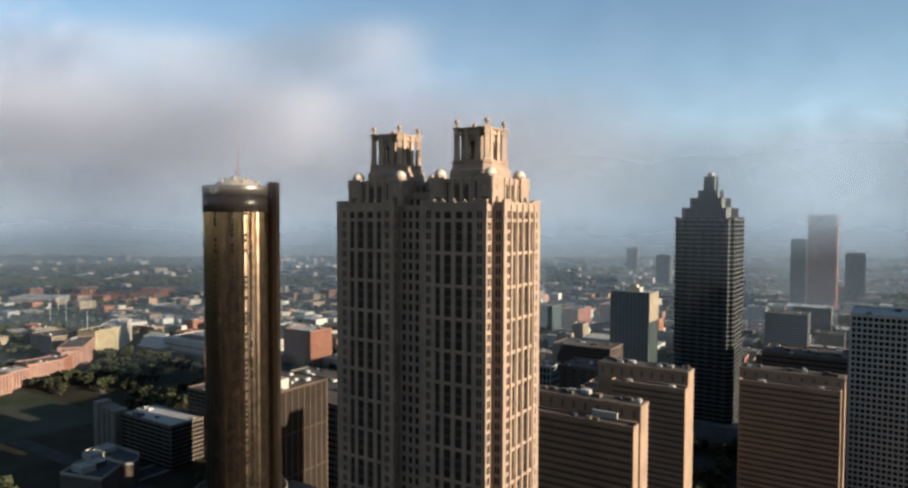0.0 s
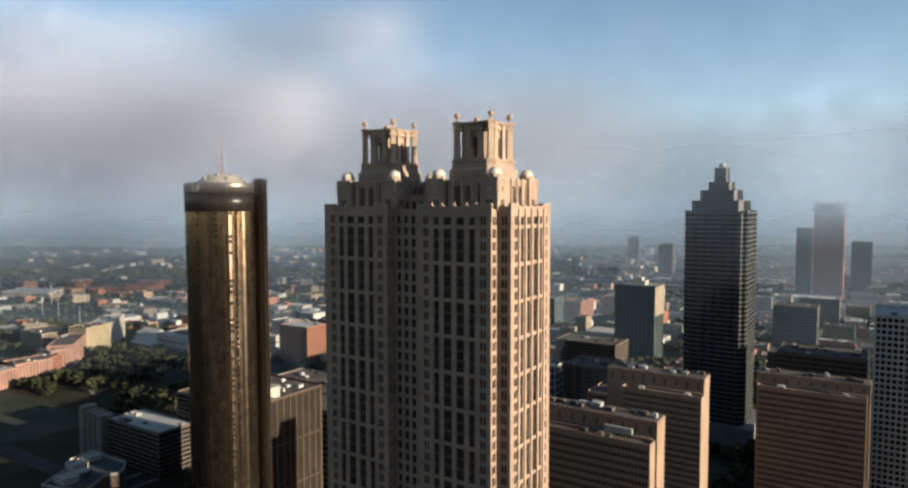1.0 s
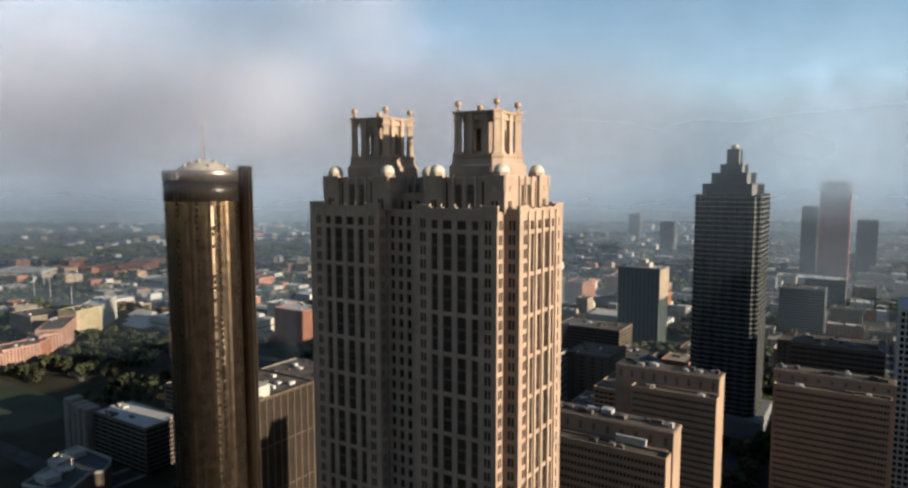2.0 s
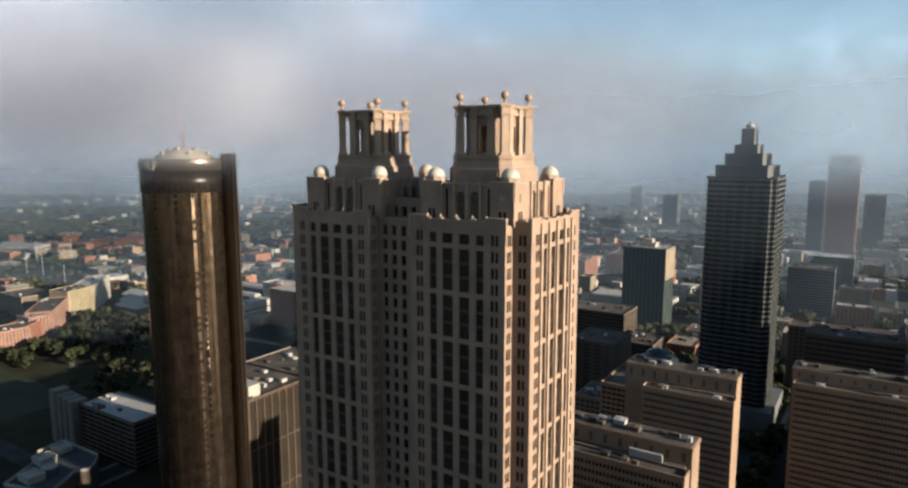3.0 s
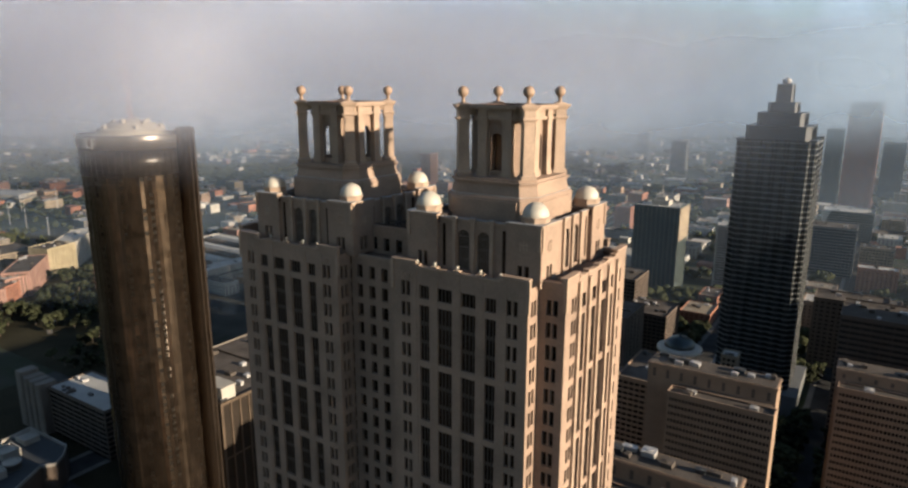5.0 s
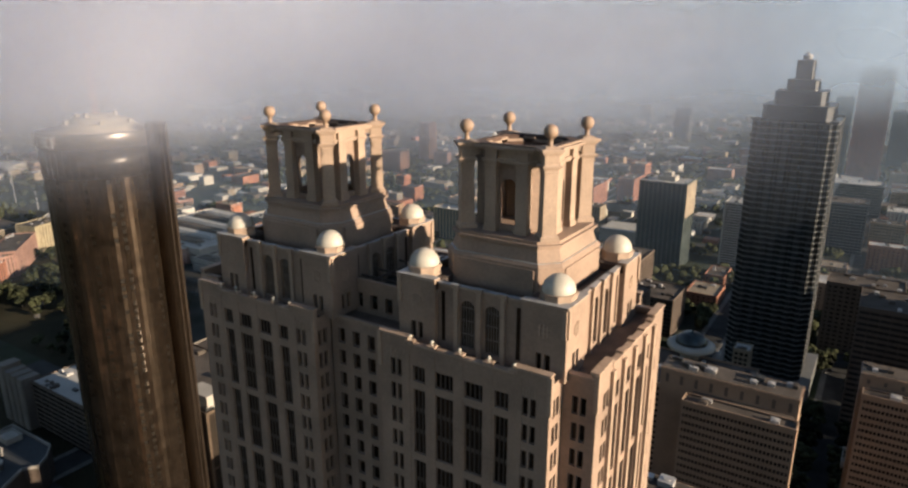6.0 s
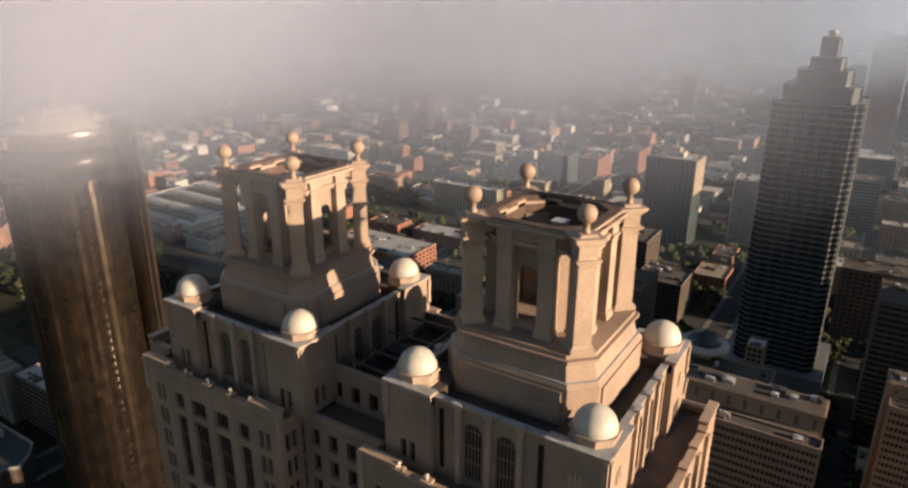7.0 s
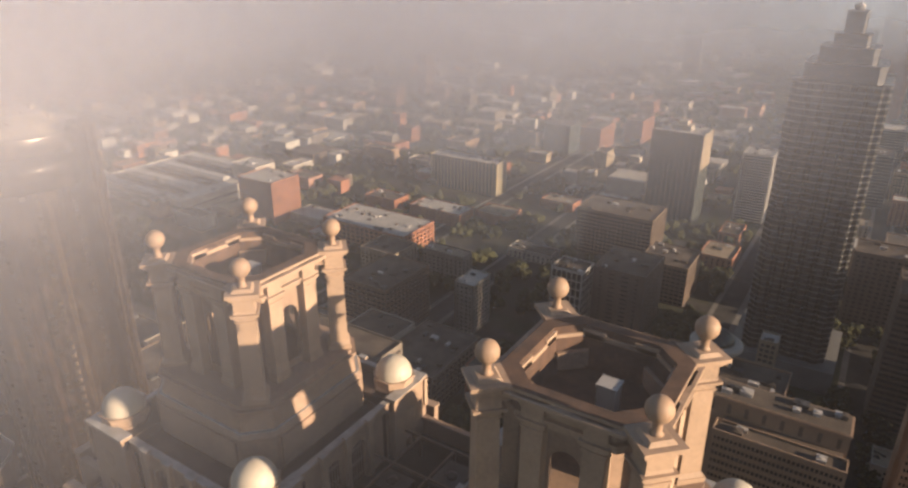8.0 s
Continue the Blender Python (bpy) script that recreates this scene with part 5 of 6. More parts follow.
office("dark_brown_block", "dark brown brick block with a sunlit end wall", -112, -58, 735, 765, 60, 3.8, 4.5, PRECAST_DARK_SHADED, OFFICE_GLASS, 0.6, 2.0, 0.2, 0.25, "", 26, ROOF_GREY, 8, 0, "e")

# both hotel colours are lowered to stand for shade that nothing casts here
HOTEL_RIB = shade("tan_hotel_rib", (0.070, 0.050, 0.034), 0.85, 0, 0.15, 0.1, 1.0, 0.0, 0.2)
HOTEL_PANEL = shade("brown_hotel_panel", (0.016, 0.011, 0.007), 0.8, 0, 0.2, 0.1, 1.0, 0.0, 0.2)
# hotel wing with tall vertical stripes
wing = office("striped_hotel_wing", "brown hotel wing with tall vertical ribs behind the round tower", -395, -326, 299, 342, 86, 28.4, 5.6, HOTEL_RIB, HOTEL_PANEL, 0.03, 0.7, 0.1, 0.6, "", 27, ROOF_GREY, 16)
bm = B()
box(bm, -341, -327.5, 301, 309, 86.2, 93)
box(bm, -341.4, -327.1, 300.6, 309.4, 93, 93.5)
part("stair_head", bm, PALE, wing, "white stair head on the roof")
office("flat_roofed_hall", "wide grey flat-roofed hall behind the hotel wing", -440, -318, 360, 438, 62, 4.5, 8.0, CONCRETE, OFFICE_GLASS, 0.6, 1.0, 0.2, 0.3, "", 28, ROOF_GREY, 22)

# the hotel with the revolving disc and blue dome
disc_house = office("disc_topped_hotel", "brown concrete hotel below a round rooftop restaurant", -186, -128, 456, 500, 76, 3.2, 3.2, PRECAST, OFFICE_GLASS, 0.45, 0.5, 0.3, 0.4, "", 29, ROOF_GREY, 14)
DX, DY = -163.4, 497.0
bm = B()
lathe(bm, DX, DY, [(5.0, 76.1), (5.0, 80.5), (11.5, 82.2), (12.8, 83.0), (12.8, 84.6), (11.8, 85.2), (8.8, 85.6)], 40)
part("disc", bm, PALE, disc_house, "pale round rooftop restaurant disc")
BLUE_DOME = glass("blue_dome_glass", (0.02, 0.03, 0.034), 0.35, 0.3, 0.5, 0.0)
bm = B()
lathe(bm, DX, DY, [(8.6, 85.5), (8.4, 87.0), (7.4, 88.8), (5.4, 90.3), (2.6, 91.2), (0.8, 91.5), (0.2, 93.0)], 32)
part("blue_dome", bm, BLUE_DOME, disc_house, "dark blue glass dome")
office("small_slab_tower", "slim tan slab with a white roof beside the round restaurant", -148, -139, 545, 556, 66, 3.2, 3.0, TAN, OFFICE_GLASS, 0.4, 0.8, 0.2, 0.3, "", 30, ROOF_WHITE, 2)

# white-framed block and brown blocks behind the granite tower
office("white_framed_block", "low block with an open white frame", -300, -276, 600, 622, 52, 6.5, 4.2, WHITE_FRAME, OFFICE_GLASS, 0.14, 0.6, 0.2, 0.4, "", 31)
office("brown_stepped_block", "brown stepped office block with blank corners", -276, -236, 622, 668, 50, 3.6, 9.0, PRECAST_DARK_SHADED, OFFICE_GLASS, 0.7, 5.0, 0.1, 0.3, "", 32, ROOF_GREY, 9)
office("dark_square_block", "dark square block with a pale roof edge", -345, -272, 755, 800, 44, 3.7, 4.0, PRECAST_DARK_SHADED, OFFICE_GLASS, 0.5, 1.0, 0.2, 0.2, "", 33, ROOF_GREY, 10)
office("low_brown_block", "low brown office block with rows of roof machines", -226, -196, 512, 545, 42, 3.6, 4.0, PRECAST, OFFICE_GLASS, 0.5, 1.0, 0.2, 0.2, "", 34, ROOF_GREY, 12)
# the darker precast stands for this block's shade
office("low_brown_block", "low brown office block in the shade", -262, -222, 690, 735, 34, 3.6, 4.0, PRECAST_DARK_SHADED, OFFICE_GLASS, 0.5, 1.0, 0.2, 0.2, "", 35, ROOF_GREY, 12)
office("red_brick_block", "red brick apartment block catching the low sun", -492, -462, 1120, 1180, 34, 3.4, 4.2, BRICK, OFFICE_GLASS, 0.45, 2.2, 0.2, 0.25, "brick blocks", 36)
office("red_brick_block", "red brick apartment block catching the low sun", -452, -425, 1200, 1260, 36, 3.4, 4.2, BRICK, OFFICE_GLASS, 0.45, 2.2, 0.2, 0.25, "brick blocks", 37)
office("teal_office", "dark teal glass office block", -535, -494, 1080, 1120, 42, 3.7, 3.5, GREEN_WALL, BLUE_GLASS, 0.35, 0.5, 0.2, 0.25, "", 38)
# blocks seen between the crowns
office("orange_edged_block", "dark grey block with a sunlit orange end wall", -428, -388, 512, 566, 44, 3.7, 4.5, PRECAST_DARK_SHADED, OFFICE_GLASS, 0.6, 1.2, 0.2, 0.2, "", 39, ROOF_GREY, 8)
office("white_walled_hall", "low hall with a white wall and a dark flat roof", -398, -360, 446, 508, 29, 4.5, 9.0, PALE, OFFICE_GLASS, 0.8, 3.0, 0.1, 0.2, "", 40, ROOF_GREY, 3)
office("grey_court_block", "grey flat-roofed block with a planted court", -358, -314, 462, 520, 26, 4.0, 5.0, CONCRETE, OFFICE_GLASS, 0.5, 1.5, 0.2, 0.2, "", 41, ROOF_GREY, 14)
office("small_end_block", "small pale block with a white gable wall", -360, -344, 560, 585, 40, 3.6, 4.0, PALE, OFFICE_GLASS, 0.6, 2.0, 0.2, 0.2, "", 42, ROOF_WHITE, 2)
office("framed_roof_hall", "brick hall with a white framed roof grid", -568, -468, 640, 690, 24, 4.2, 6.0, BRICK, OFFICE_GLASS, 0.45, 2.5, 0.2, 0.3, "", 43, ROOF_WHITE, 18)
office("yellow_ribbed_block", "yellow-green ribbed residential block", -582, -488, 852, 876, 40, 3.4, 5.0, YELLOW, BLUE_GLASS, 0.2, 2.2, 0.15, 0.5, "", 44, ROOF_WHITE, 9)
office("red_fronted_block", "low red building with white edges", -535, -470, 742, 770, 14, 3.6, 5.0, BRICK, OFFICE_GLASS, 0.6, 2.5, 0.1, 0.2, "", 45, ROOF_WHITE, 8)
office("pink_far_block", "distant pink slab block", -955, -910, 1210, 1240, 40, 3.5, 4.0, PINK, OFFICE_GLASS, 0.5, 1.8, 0.2, 0.2, "", 46)
office("pink_far_tower", "distant slim pink tower", -966, -940, 1355, 1385, 84, 3.5, 4.0, PINK, OFFICE_GLASS, 0.5, 1.8, 0.2, 0.2, "", 47)
office("brick_white_block", "brick apartment block with white upper storeys", -690, -640, 640, 680, 46, 3.3, 4.5, BRICK, OFFICE_GLASS, 0.45, 2.0, 0.2, 0.25, "", 48, ROOF_WHITE, 6)
office("white_pale_block", "white block with small windows", -760, -720, 690, 720, 38, 3.3, 4.5, PALE, OFFICE_GLASS, 0.5, 2.2, 0.2, 0.25, "", 49, ROOF_WHITE, 4)

# exhibition hall with a great white roof, stepped in plan
hall = office("exhibition_hall", "great exhibition hall with a broad white roof and pale walls", -900, -738, 600, 745, 19, 9.0, 12.0, PALE, OFFICE_GLASS, 0.85, 1.0, 0.1, 0.3, "", 50, ROOF_WHITE, 16)
for i in range(6):
    bm = B()
    y = 612 + i * 21
    prism(bm, [(-880, y), (-760, y), (-760, y + 14), (-880, y + 14)], 20.1, 23.5, [(-876, y + 3), (-764, y + 3), (-764, y + 11), (-876, y + 11)])
    part("roof_monitor", bm, ROOF_WHITE if i % 2 else ROOF_GREY, hall)

# west side: cream, yellow and pink blocks by the park, banded offices, angular roof
office("cream_block", "cream white apartment block by the park", -1008, -980, 538, 622, 34, 3.3, 4.0, PALE, OFFICE_GLASS, 0.55, 2.4, 0.2, 0.25, "", 51, ROOF_WHITE, 4, turn=46)
office("yellow_block", "yellow stucco apartment block by the park", -979.5, -947.5, 516.5, 557.5, 34, 3.3, 4.0, YELLOW, OFFICE_GLASS, 0.55, 2.4, 0.2, 0.25, "", 52, ROOF_GREY, 5, turn=14)
office("ribbed_cream_block", "cream ribbed block with a flat roof", -1060, -1000, 490, 535, 25, 3.3, 3.0, TAN, OFFICE_GLASS, 0.3, 1.2, 0.2, 0.35, "", 53, ROOF_GREY, 6)
for i, (x, y, w, d, h, wall, roof, a) in enumerate(((-918, 483, 14, 42, 28, PINK, ROOF_GREY, 51), (-892, 455, 14, 13, 24, PINK, ROOF_WHITE, 0), (-876, 436, 13, 12, 21, BRICK, ROOF_GREY, 30), (-864, 409, 15, 20, 22, PINK, ROOF_GREY, 0), (-852, 372, 14, 15, 20, PINK, ROOF_WHITE, 12), (-834, 343, 14, 15, 21, PINK, ROOF_GREY, 12))):
    office("pink_terrace_block", "pink and brick apartment terrace along the park", x - w, x + w, y - d, y + d, h, 3.2, 3.6, wall, OFFICE_GLASS, 0.5, 1.8, 0.2, 0.25, "pink terrace", 60 + i, roof, 5, turn=a)
stairs = thing("concrete_stair_towers", "row of grey concrete stair towers with dark gaps", "tower", (-550, 318, 0))
for i, (x, w, h) in enumerate(((-564, 4.2, 40.5), (-555, 3.0, 38.0), (-547.5, 3.0, 37.4), (-539.5, 3.4, 37.0))):
    bm = B()
    rows = [([(x - w + c, 313 - c), (x + w - c, 313 - c), (x + w, 313), (x + w, 324), (x - w, 324), (x - w, 313)], z) for c, z in ((0.9, 0), (0.9, h - 0.8), (0.5, h - 0.8), (0.5, h))]
    loft(bm, rows)
    part("shaft", bm, CONCRETE, stairs)
# dark filling that stands for shade in the gaps between the shafts
bm = B()
box(bm, -567, -537, 314.5, 323.5, 0, 35.5)
part("recess", bm, PRECAST_DARK_SHADED, stairs)
bm = B()
box(bm, -566.5, -537.5, 315, 323, 35.5, 36.2)
part("roof_deck", bm, ROOF_WHITE, stairs)
office("banded_office", "dark banded office block with a pale flat roof", -535, -468, 318, 348, 34, 3.4, 9.0, PRECAST_DARK_SHADED, OFFICE_GLASS, 0.36, 0.3, 0.5, 0.2, "", 71, ROOF_WHITE, 9)
office("banded_office", "taller dark banded office block beside the round tower", -490, -446, 349.5, 384, 55, 3.4, 9.0, PRECAST_DARK_SHADED, OFFICE_GLASS, 0.36, 0.3, 0.5, 0.2, "", 72, ROOF_GREY, 6)
# brick colour on walls and glazing stands for orange sunlight on long low structures
for i, (x, y, w, d, h, a) in enumerate(((-1500, 960, 30, 34, 14, 28), (-1560, 940, 22, 40, 12, 28), (-1540, 1010, 26, 36, 17, 28), (-1600, 900, 20, 30, 11, 28))):
    office("orange_brick_hall", "long low hall with the orange of the low sun put into its colour", x - w, x + w, y - d, y + d, h, 4.5, 6.0, BRICK, BRICK, 0.5, 1.0, 0.1, 0.2, "brick halls", 80 + i, (BRICK, ROOF_GREY)[i % 2], 3, turn=a)
office("white_roofed_depot", "broad low depot with a white roof", -1690, -1580, 745, 815, 13, 6.5, 9.0, PALE, OFFICE_GLASS, 0.7, 1.0, 0.1, 0.2, "", 85, ROOF_WHITE, 6, turn=24)
arena = thing("white_angular_hall", "low hall with sharply folded white roof planes", "hall", (-955, 612, 0))
for i, (x, y, w, d) in enumerate(((-905, 585, 24, 9), (-930, 606, 26, 9), (-962, 630, 26, 9))):
    bm = B()
    prism(bm, [(x - w, y - d), (x + w, y - d), (x + w, y + d), (x - w, y + d)], 0, 8)
    part("wall", bm, CONCRETE, arena)
    bm = B()
    prism(bm, [(x - w - 1, y - d - 1), (x + w + 1, y - d - 1), (x + w + 1, y + d + 1), (x - w - 1, y + d + 1)], 8.003, 14, [(x - w, y + d - 3), (x + w - 12, y + d - 3), (x + w - 12, y + d), (x - w, y + d)])
    part("roof", bm, ROOF_WHITE, arena)


def light_mast(x, y, h):
    t = thing("floodlight_mast", "tall pale steel floodlight mast", "mast", (x, y, 0), "floodlight masts")
    bm = B()
    lathe(bm, x, y, [(0.9, 0), (0.55, h * 0.6), (0.4, h)], 8)
    part("pole", bm, PALE_METAL, t)
    bm = B()
    box(bm, x - 2.2, x + 2.2, y - 0.35, y + 0.35, h - 0.4, h + 2.6)
    for z in (0.2, 1.3):
        box(bm, x - 2.5, x + 2.5, y - 0.6, y - 0.35, h + z, h + z + 0.5)
    part("lamp_head", bm, PALE_METAL, t)


for x, y, h in ((-1404, 767, 41), (-1449, 723, 39), (-1330, 649, 39), (-1275, 650, 48), (-1190, 643, 27)):
    light_mast(x, y, h)

angular = thing("angular_roofed_building", "low building with an angular dark roof and white parapets", "building", (-488, 276, 0))
plan = [(-487, 244), (-452, 254), (-467, 277), (-462, 283), (-468, 291), (-478, 298), (-521, 297), (-517, 278), (-502, 269)]
# walls darkened in colour to stand for the shade here
bm = B()
prism(bm, plan, 0, 16.5)
part("wall", bm, PRECAST_DARK_SHADED, angular)
bm = B()
for (xa, ya), (xb, yb) in zip(plan, plan[1:] + plan[:1]):
    d = (Vector((xb, yb)) - Vector((xa, ya))).normalized()
    n = Vector((-d.y, d.x)) * 0.6
    prism(bm, [(xa, ya), (xb, yb), (xb + n.x, yb + n.y), (xa + n.x, ya + n.y)], 16.5, 18.4)
part("parapet", bm, PALE, angular, "white parapet edging the roof")
bm = B()
prism(bm, [(-490 + (x + 490) * 0.94, 276 + (y - 276) * 0.94) for x, y in plan], 16.5, 16.8)
part("roof_deck", bm, shade("slate_blue_roof", (0.03, 0.033, 0.036), 0.9), angular)
for x0, x1, y0, y1, z in ((-503, -491, 268, 278, 21.0), (-487, -473, 252, 262, 20.5), (-512, -500, 284, 293, 19.5)):
    bm = B()
    box(bm, x0, x1, y0, y1, 16.8, z)
    for a0, a1, b0, b1 in ((x0 - 0.2, x1 + 0.2, y0 - 0.2, y0 + 0.5), (x0 - 0.2, x1 + 0.2, y1 - 0.5, y1 + 0.2), (x0 - 0.2, x0 + 0.5, y0 + 0.5, y1 - 0.5), (x1 - 0.5, x1 + 0.2, y0 + 0.5, y1 - 0.5)):
        box(bm, a0, a1, b0, b1, z, z + 1.0)
    part("roof_room", bm, PALE, angular)
bm = B()
lathe(bm, -480, 268, [(4.6, 16.8), (4.6, 20.5), (5.0, 20.5), (5.0, 21.4), (4.0, 21.4), (4.0, 20.9)], 24)
part("round_turret", bm, PALE, angular)

# ---- low city and trees, out to the haze ----
taken = [(o.location.x, o.location.y) for o in scene.objects if o.parent is None and o.type == "EMPTY"]
rc = random.Random(21)
ROOFS = (ROOF_WHITE, ROOF_WHITE, ROOF_GREY, ROOF_GREY, TAN)
WALLS = (PALE, TAN, BRICK, PINK, CONCRETE, PRECAST)
PLACES = []


def free(x, y, gap):
    if any(abs(x - s) < 14 for s in STREETS_X) and y < 1300:
        return False
    if any(abs(y - s) < 13 for s in STREETS_Y) and x > -1500:
        return False
    if -1000 < x < -690 and 380 < y < 560:
        return False
    if -860 < x < -430 and 230 < y < 580:
        return False
    if -215 < x < -85 and 190 < y < 260 or -370 < x < -290 and 230 < y < 320:
        return False
    if abs(x - SXC) < 50 and abs(y - SYC) < 50:
        return False
    return all(abs(x - a) > gap or abs(y - b) > gap for a, b in taken)


def low_building(x, y, w, d, h, wall, roof, label, seed):
    t = thing("low_building", label, "building", (x, y, 0), "low buildings")
    bm = B()
    box(bm, x - w, x + w, y - d, y + d, 0, h)
    part("wall", bm, wall, t)
    bm = B()
    n = max(1, int(h / 3.6))
    for j in range(n):
        z = j * 3.6 + 1.2
        for i in range(max(2, int(w / 2.2))):
            u = -w + (i + 0.5) * 2 * w / max(2, int(w / 2.2))
            box(bm, x + u - 0.8, x + u + 0.8, y - d - 0.07, y - d + 0.05, z, z + 1.6)
        for i in range(max(2, int(d / 2.2))):
            u = -d + (i + 0.5) * 2 * d / max(2, int(d / 2.2))
            box(bm, x + w - 0.05, x + w + 0.07, y + u - 0.8, y + u + 0.8, z, z + 1.6)
    part("window_work", bm, OFFICE_GLASS, t, "", "stuff")
    roof_kit(t, x - w, x + w, y - d, y + d, h, seed, 3, wall, roof)


WORDS = {PALE: "pale", TAN: "tan", BRICK: "red brick", PINK: "pink", CONCRETE: "grey concrete", PRECAST: "brown"}
tries = 0
while len(PLACES) < 210 and tries < 9000:
    tries += 1
    f = 300 + 1450 * rc.random() ** 1.25
    s = rc.uniform(-0.66, 0.66) * f
    p = HEAD * f + SIDE * s
    x, y = p.x, p.y
    town = s > -0.1 * f
    w, d = rc.uniform(9, 24), rc.uniform(8, 20)
    if not free(x, y, 44) or any(abs(x - a) < w + aw + 7 and abs(y - b) < d + ad + 7 for a, b, aw, ad in PLACES):
        continue
    h = rc.choice((7, 9, 11, 14, 18)) if not town else rc.choice((9, 12, 16, 22, 28))
    wall = rc.choice(WALLS)
    roof = rc.choice(ROOFS)
    PLACES.append((x, y, w, d))
    low_building(x, y, w, d, h, wall, roof, "low %s building with a %s flat roof" % (WORDS[wall], "white" if roof is ROOF_WHITE else "tan" if roof is TAN else "grey"), 300 + len(PLACES))

# farther roofs, too small to tell apart
sets = {PALE: ([], []), BRICK: ([], []), ROOF_GREY: ([], []), TAN: ([], []), ROOF_WHITE: ([], [])}
CUBE = ((3, 2, 1, 0), (4, 5, 6, 7), (0, 1, 5, 4), (1, 2, 6, 5), (2, 3, 7, 6), (3, 0, 4, 7))
FAR = []
for i in range(2300):
    f = 1000 + 3300 * rc.random() ** 1.3
    s = rc.uniform(-0.72, 0.72) * f
    p = HEAD * f + SIDE * s
    if noise.noise(Vector((p.x * 0.0022, p.y * 0.0022, 3.0))) < -0.05 and rc.random() < 0.85:
        continue
    if f < 1700 and not free(p.x, p.y, 50):
        continue
    big = rc.random() < 0.12
    w, d, h = rc.uniform(5, 13) * (2.6 if big else 1), rc.uniform(5, 11) * (2.2 if big else 1), rc.choice((5, 6, 8, 10, 16)) * (1.2 if big else 1)
    m = rc.choice((PALE, PALE, BRICK, ROOF_GREY, ROOF_GREY, TAN, ROOF_WHITE, ROOF_WHITE))
    vs, fs = sets[m]
    b = len(vs)
    for z in (-1, h):
        vs += [(p.x - w, p.y - d, z), (p.x + w, p.y - d, z), (p.x + w, p.y + d, z), (p.x - w, p.y + d, z)]
    fs += [tuple(b + k for k in q) for q in CUBE]
    FAR.append((p.x, p.y, max(w, d)))
for m, (vs, fs) in sets.items():
    me = bpy.data.meshes.new("distant_houses")
    me.from_pydata(vs, [], fs)
    me.materials.append(m)
    tagged(new("distant_houses", me), "countless distant low roofs among the trees", "buildings", "", "stuff")


# ---- trees ----
def leaf_material(name, a, b):
    m = shade(name, a, 0.9, 0, 0.35, 0.15, 1.2, 0.6, 0.06, 0.5, b)
    return m


# darker than real foliage: shade over the trees is put into the leaf colour
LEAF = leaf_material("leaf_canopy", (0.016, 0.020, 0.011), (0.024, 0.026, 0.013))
BARK = shade("bark", (0.09, 0.065, 0.045), 0.95)


def ico(sub):
    bm = B()
    bmesh.ops.create_icosphere(bm, subdivisions=sub, radius=1)
    vs = np.array([v.co for v in bm.verts])
    fs = [tuple(v.index for v in f.verts) for f in bm.faces]
    bm.free()
    return vs, fs


ICO1, ICO2 = ico(1), ico(2)
rt = np.random.RandomState(5)


def clump(vs, fs, out_v, out_f, x, y, z, rx, rz, jitter):
    b = len(out_v)
    n = vs * (1 + rt.uniform(-jitter, jitter, (len(vs), 1)))
    pts = n * np.array([rx, rx, rz]) + np.array([x, y, z])
    out_v.extend(map(tuple, pts))
    out_f.extend(tuple(b + k for k in f) for f in fs)


def tree_template(height, spread, seed):
    t = thing("tree", "leafy green street tree with an uneven crown", "tree", (0, 0, -50 - height), "park trees")
    bm = B()
    base = -50 - height
    lathe(bm, 0, 0, [(0.45, base), (0.3, base + height * 0.35), (0.16, base + height * 0.7)], 8)
    for i in range(5):
        a = i * 1.26 + seed
        p0, p1 = Vector((0, 0, base + height * (0.3 + 0.05 * i))), Vector((spread * 0.6 * math.cos(a), spread * 0.6 * math.sin(a), base + height * (0.6 + 0.05 * i)))
        side = (p1 - p0).cross(Vector((0, 0, 1))).normalized() * 0.1
        up = Vector((0, 0, 0.1))
        quad(bm, p0 - side, p0 + side, p1 + side * 0.5, p1 - side * 0.5)
        quad(bm, p0 - up, p1 - up * 0.5, p1 + up * 0.5, p0 + up)
    part("trunk", bm, BARK, t)
    ov, of = [], []
    for i in range(16):
        a, r = rt.uniform(0, 6.28), spread * math.sqrt(rt.uniform(0, 0.8))
        z = base + height * rt.uniform(0.45, 0.92) - r * 0.25
        clump(*ICO2, ov, of, r * math.cos(a), r * math.sin(a), z, spread * rt.uniform(0.25, 0.45), height * rt.uniform(0.09, 0.15), 0.28)
    me = bpy.data.meshes.new("crown")
    me.from_pydata(ov, [], of)
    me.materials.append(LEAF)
    me.transform(t.matrix_basis.inverted())
    new("crown", me).parent = t
    return t


TREES = [tree_template(11, 4.5, 1), tree_template(14, 5.5, 2), tree_template(9, 4.0, 3)]
spots = []
for x in (-106, -101, -83, -78):                       # street trees
    for i in range(20):
        y = 500 + i * 11 + rc.uniform(-3, 3)
        if not (x > -90 and 594 < y < 644) and not (x < -95 and 620 < y < 684):
            spots.append((x + rc.uniform(-1.5, 1.5), y))
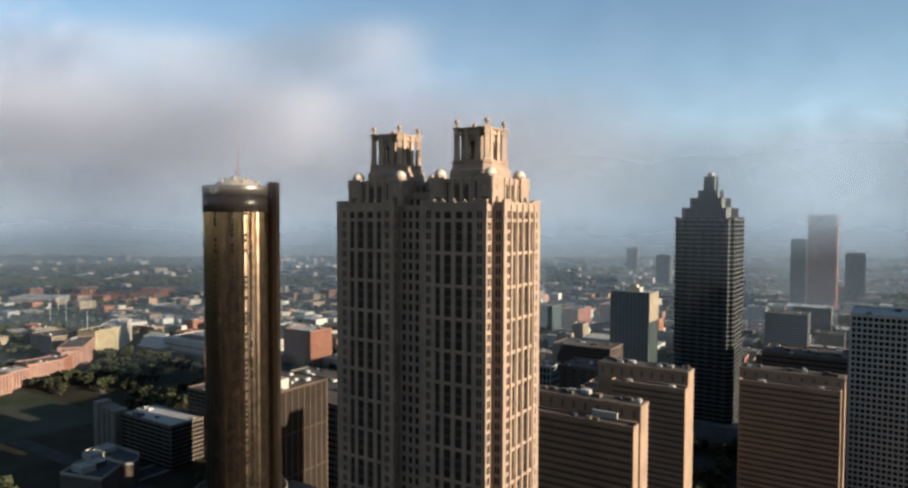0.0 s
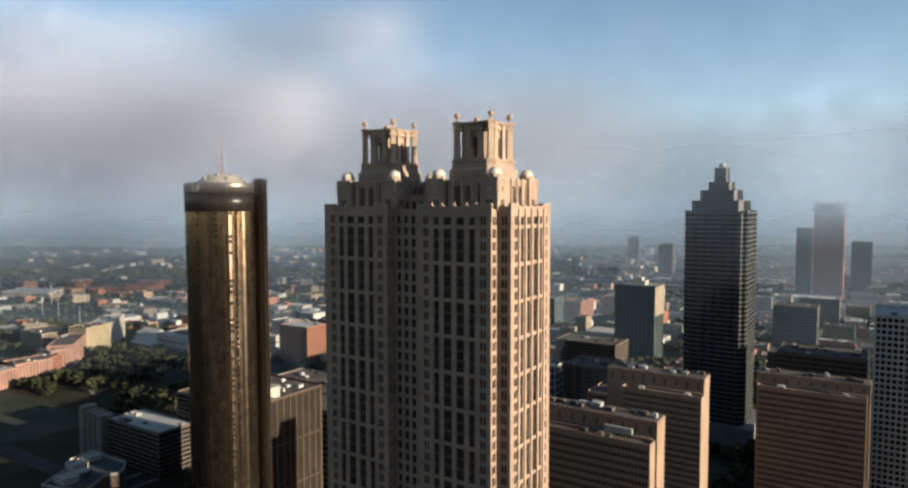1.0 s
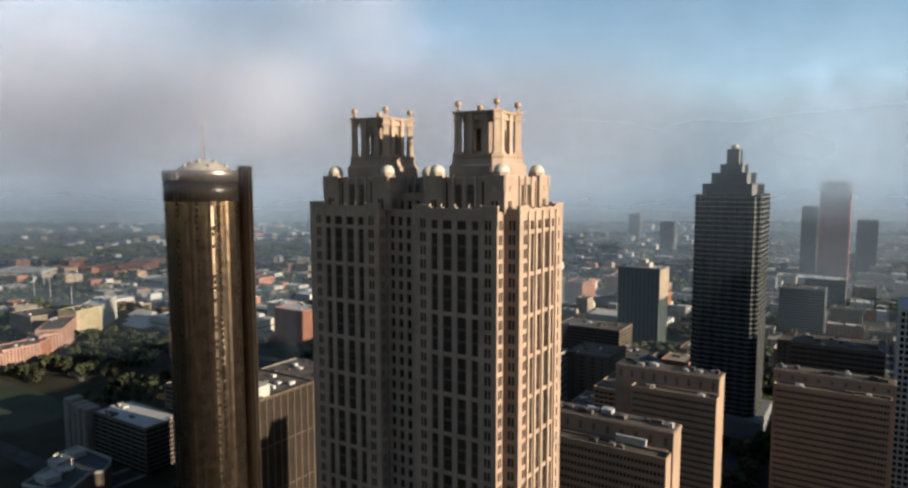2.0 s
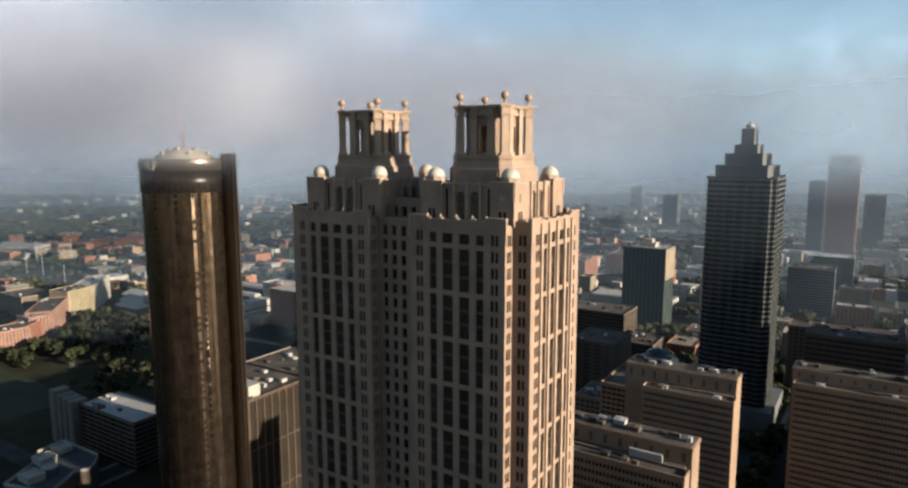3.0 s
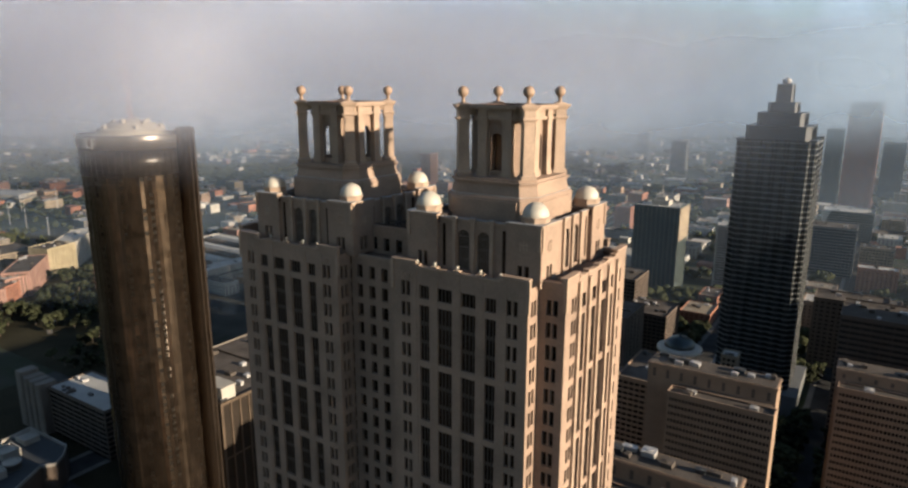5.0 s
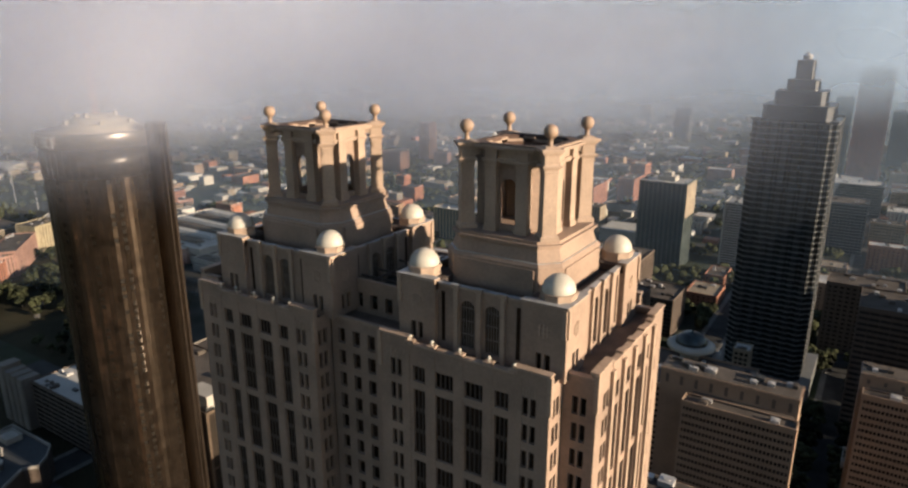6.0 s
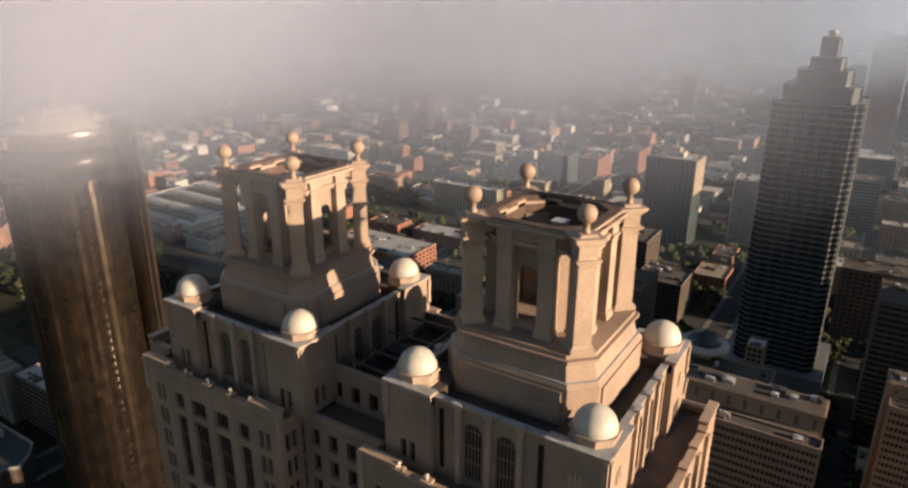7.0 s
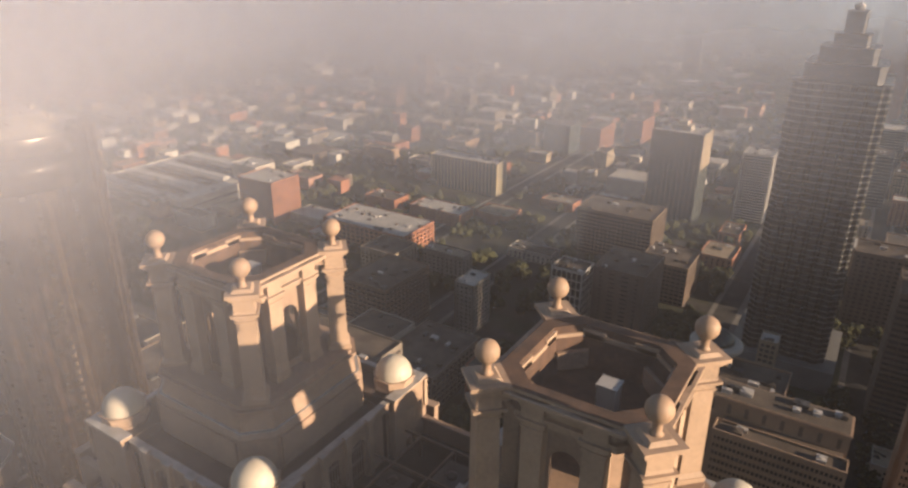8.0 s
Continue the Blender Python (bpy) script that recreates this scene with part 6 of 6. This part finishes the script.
while len(spots) < 292:
    x, y = rc.uniform(-960, -610), rc.uniform(380, 560)
    d = noise.noise(Vector((x * 0.012, y * 0.012, 0)))
    if d > -0.35 and (x + 700) * 0.55 + (y - 470) < 70 and all((x - a) ** 2 + (y - b) ** 2 > 28 for a, b in spots) and all(abs(x - a) > 30 or abs(y - b) > 26 for a, b in taken):
        spots.append((x, y))
for i, (x, y) in enumerate(spots[3:]):
    t = copy_thing(TREES[i % 3], pose(x, y, 0, 0, 0, rc.uniform(0, 360)))
for t, (x, y) in zip(TREES, spots[:3]):
    t.location = (x, y, 0)

ov, of = [], []
for i in range(23000):
    f = 260 + 4060 * rc.random() ** 1.2
    s = rc.uniform(-0.74, 0.74) * f
    p = HEAD * f + SIDE * s
    dens = noise.noise(Vector((p.x * 0.0022, p.y * 0.0022, 3.0))) + 0.35 * noise.noise(Vector((p.x * 0.011, p.y * 0.011, 1.0)))
    if dens > 0.12:
        continue
    if f < 1800:
        if not free(p.x, p.y, 32) or any(abs(p.x - a) < w + 3 and abs(p.y - b) < d + 3 for a, b, w, d in PLACES):
            continue
    k = 1 if f < 1500 else 2.2
    for q in range(3 if f < 1500 else 2):
        r = rt.uniform(3.0, 5.5) * k
        clump(*(ICO1 if f > 900 else ICO2), ov, of, p.x + rt.uniform(-4, 4) * k, p.y + rt.uniform(-4, 4) * k, rt.uniform(4, 8), r, rt.uniform(3.0, 5.0), 0.25)
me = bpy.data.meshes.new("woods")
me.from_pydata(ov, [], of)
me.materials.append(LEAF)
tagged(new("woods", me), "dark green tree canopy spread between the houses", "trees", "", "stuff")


# ---- unseen blocks added behind and beside the line of flight, as the rest of the city centre ----
rb = random.Random(77)
sets = {PRECAST: ([], []), OFFICE_GLASS: ([], []), TAN: ([], []), WHITE_FRAME: ([], [])}
for i in range(150):
    f, s = rb.uniform(-900, 60), rb.uniform(-800, 800)
    if abs(s) < 70 + 0.75 * max(0, f + 80) + 60:
        if f > -60:
            continue
    p = HEAD * f + SIDE * s
    w, d = rb.uniform(12, 24), rb.uniform(12, 24)
    h = rb.choice((18, 30, 45, 60, 80)) if f > -250 or abs(s) < 150 else rb.choice((30, 60, 90, 130, 170))
    m = rb.choice((PRECAST, PRECAST, OFFICE_GLASS, OFFICE_GLASS, TAN, WHITE_FRAME))
    vs, fs = sets[m]
    for k in range(3):
        g = 1 - 0.14 * k
        b = len(vs)
        for z in (-1, h * (0.6, 0.9, 1.0)[k]):
            vs += [(p.x - w * g, p.y - d * g, z), (p.x + w * g, p.y - d * g, z), (p.x + w * g, p.y + d * g, z), (p.x - w * g, p.y + d * g, z)]
        fs += [tuple(b + j for j in q) for q in CUBE]
for i, (x, y, g, h) in enumerate(((204, 528, 16, 236), (168, 556, 18, 226), (200, 594, 17, 234), (182, 628, 15, 205))):      # unseen tall offices added to the east, to shade the park
    vs, fs = sets[(OFFICE_GLASS, PRECAST)[i % 2]]
    for w, k in ((g, 0.9), (g * 0.8, 0.97), (g * 0.55, 1.0)):
        b = len(vs)
        for z in (-1, h * k):
            vs += [(x - w, y - w, z), (x + w, y - w, z), (x + w, y + w, z), (x - w, y + w, z)]
        fs += [tuple(b + j for j in q) for q in CUBE]
for i in range(13):                               # unseen tall offices added to the south, to hold skylight off the granite front
    f, t = -150 - 75 * (i % 3) - rb.uniform(0, 30), -330 + 40 * i + rb.uniform(-10, 10)
    p = HEAD * f + SIDE * t + Vector((MX, MY))
    vs, fs = sets[(OFFICE_GLASS, PRECAST)[i % 2]]
    h = rb.uniform(170, 235)
    for g, k in ((19, 0.8), (16, 0.93), (11, 1.0)):
        b = len(vs)
        for z in (-1, h * k):
            vs += [(p.x - g, p.y - g, z), (p.x + g, p.y - g, z), (p.x + g, p.y + g, z), (p.x - g, p.y + g, z)]
        fs += [tuple(b + j for j in q) for q in CUBE]
for i in range(16):                               # unseen blocks added south-west of the granite tower, to darken the bronze glass's reflection
    x, y = -305 + 40 * (i % 4) + rb.uniform(-5, 5), 40 + 40 * (i // 4) + rb.uniform(-4, 4)
    vs, fs = sets[(OFFICE_GLASS, PRECAST, OFFICE_GLASS)[i % 3]]
    for g, h in ((15, 0.8), (12, 1.0)):
        b = len(vs)
        for z in (-1, h * rb.uniform(45, 82)):
            vs += [(x - g, y - g, z), (x + g, y - g, z), (x + g, y + g, z), (x - g, y + g, z)]
        fs += [tuple(b + j for j in q) for q in CUBE]
for m, (vs, fs) in sets.items():
    me = bpy.data.meshes.new("city_blocks")
    me.from_pydata(vs, [], fs)
    me.materials.append(m)
    tagged(new("city_blocks", me), "plain stepped office blocks added out of view to block and shape light", "buildings", "", "stuff")
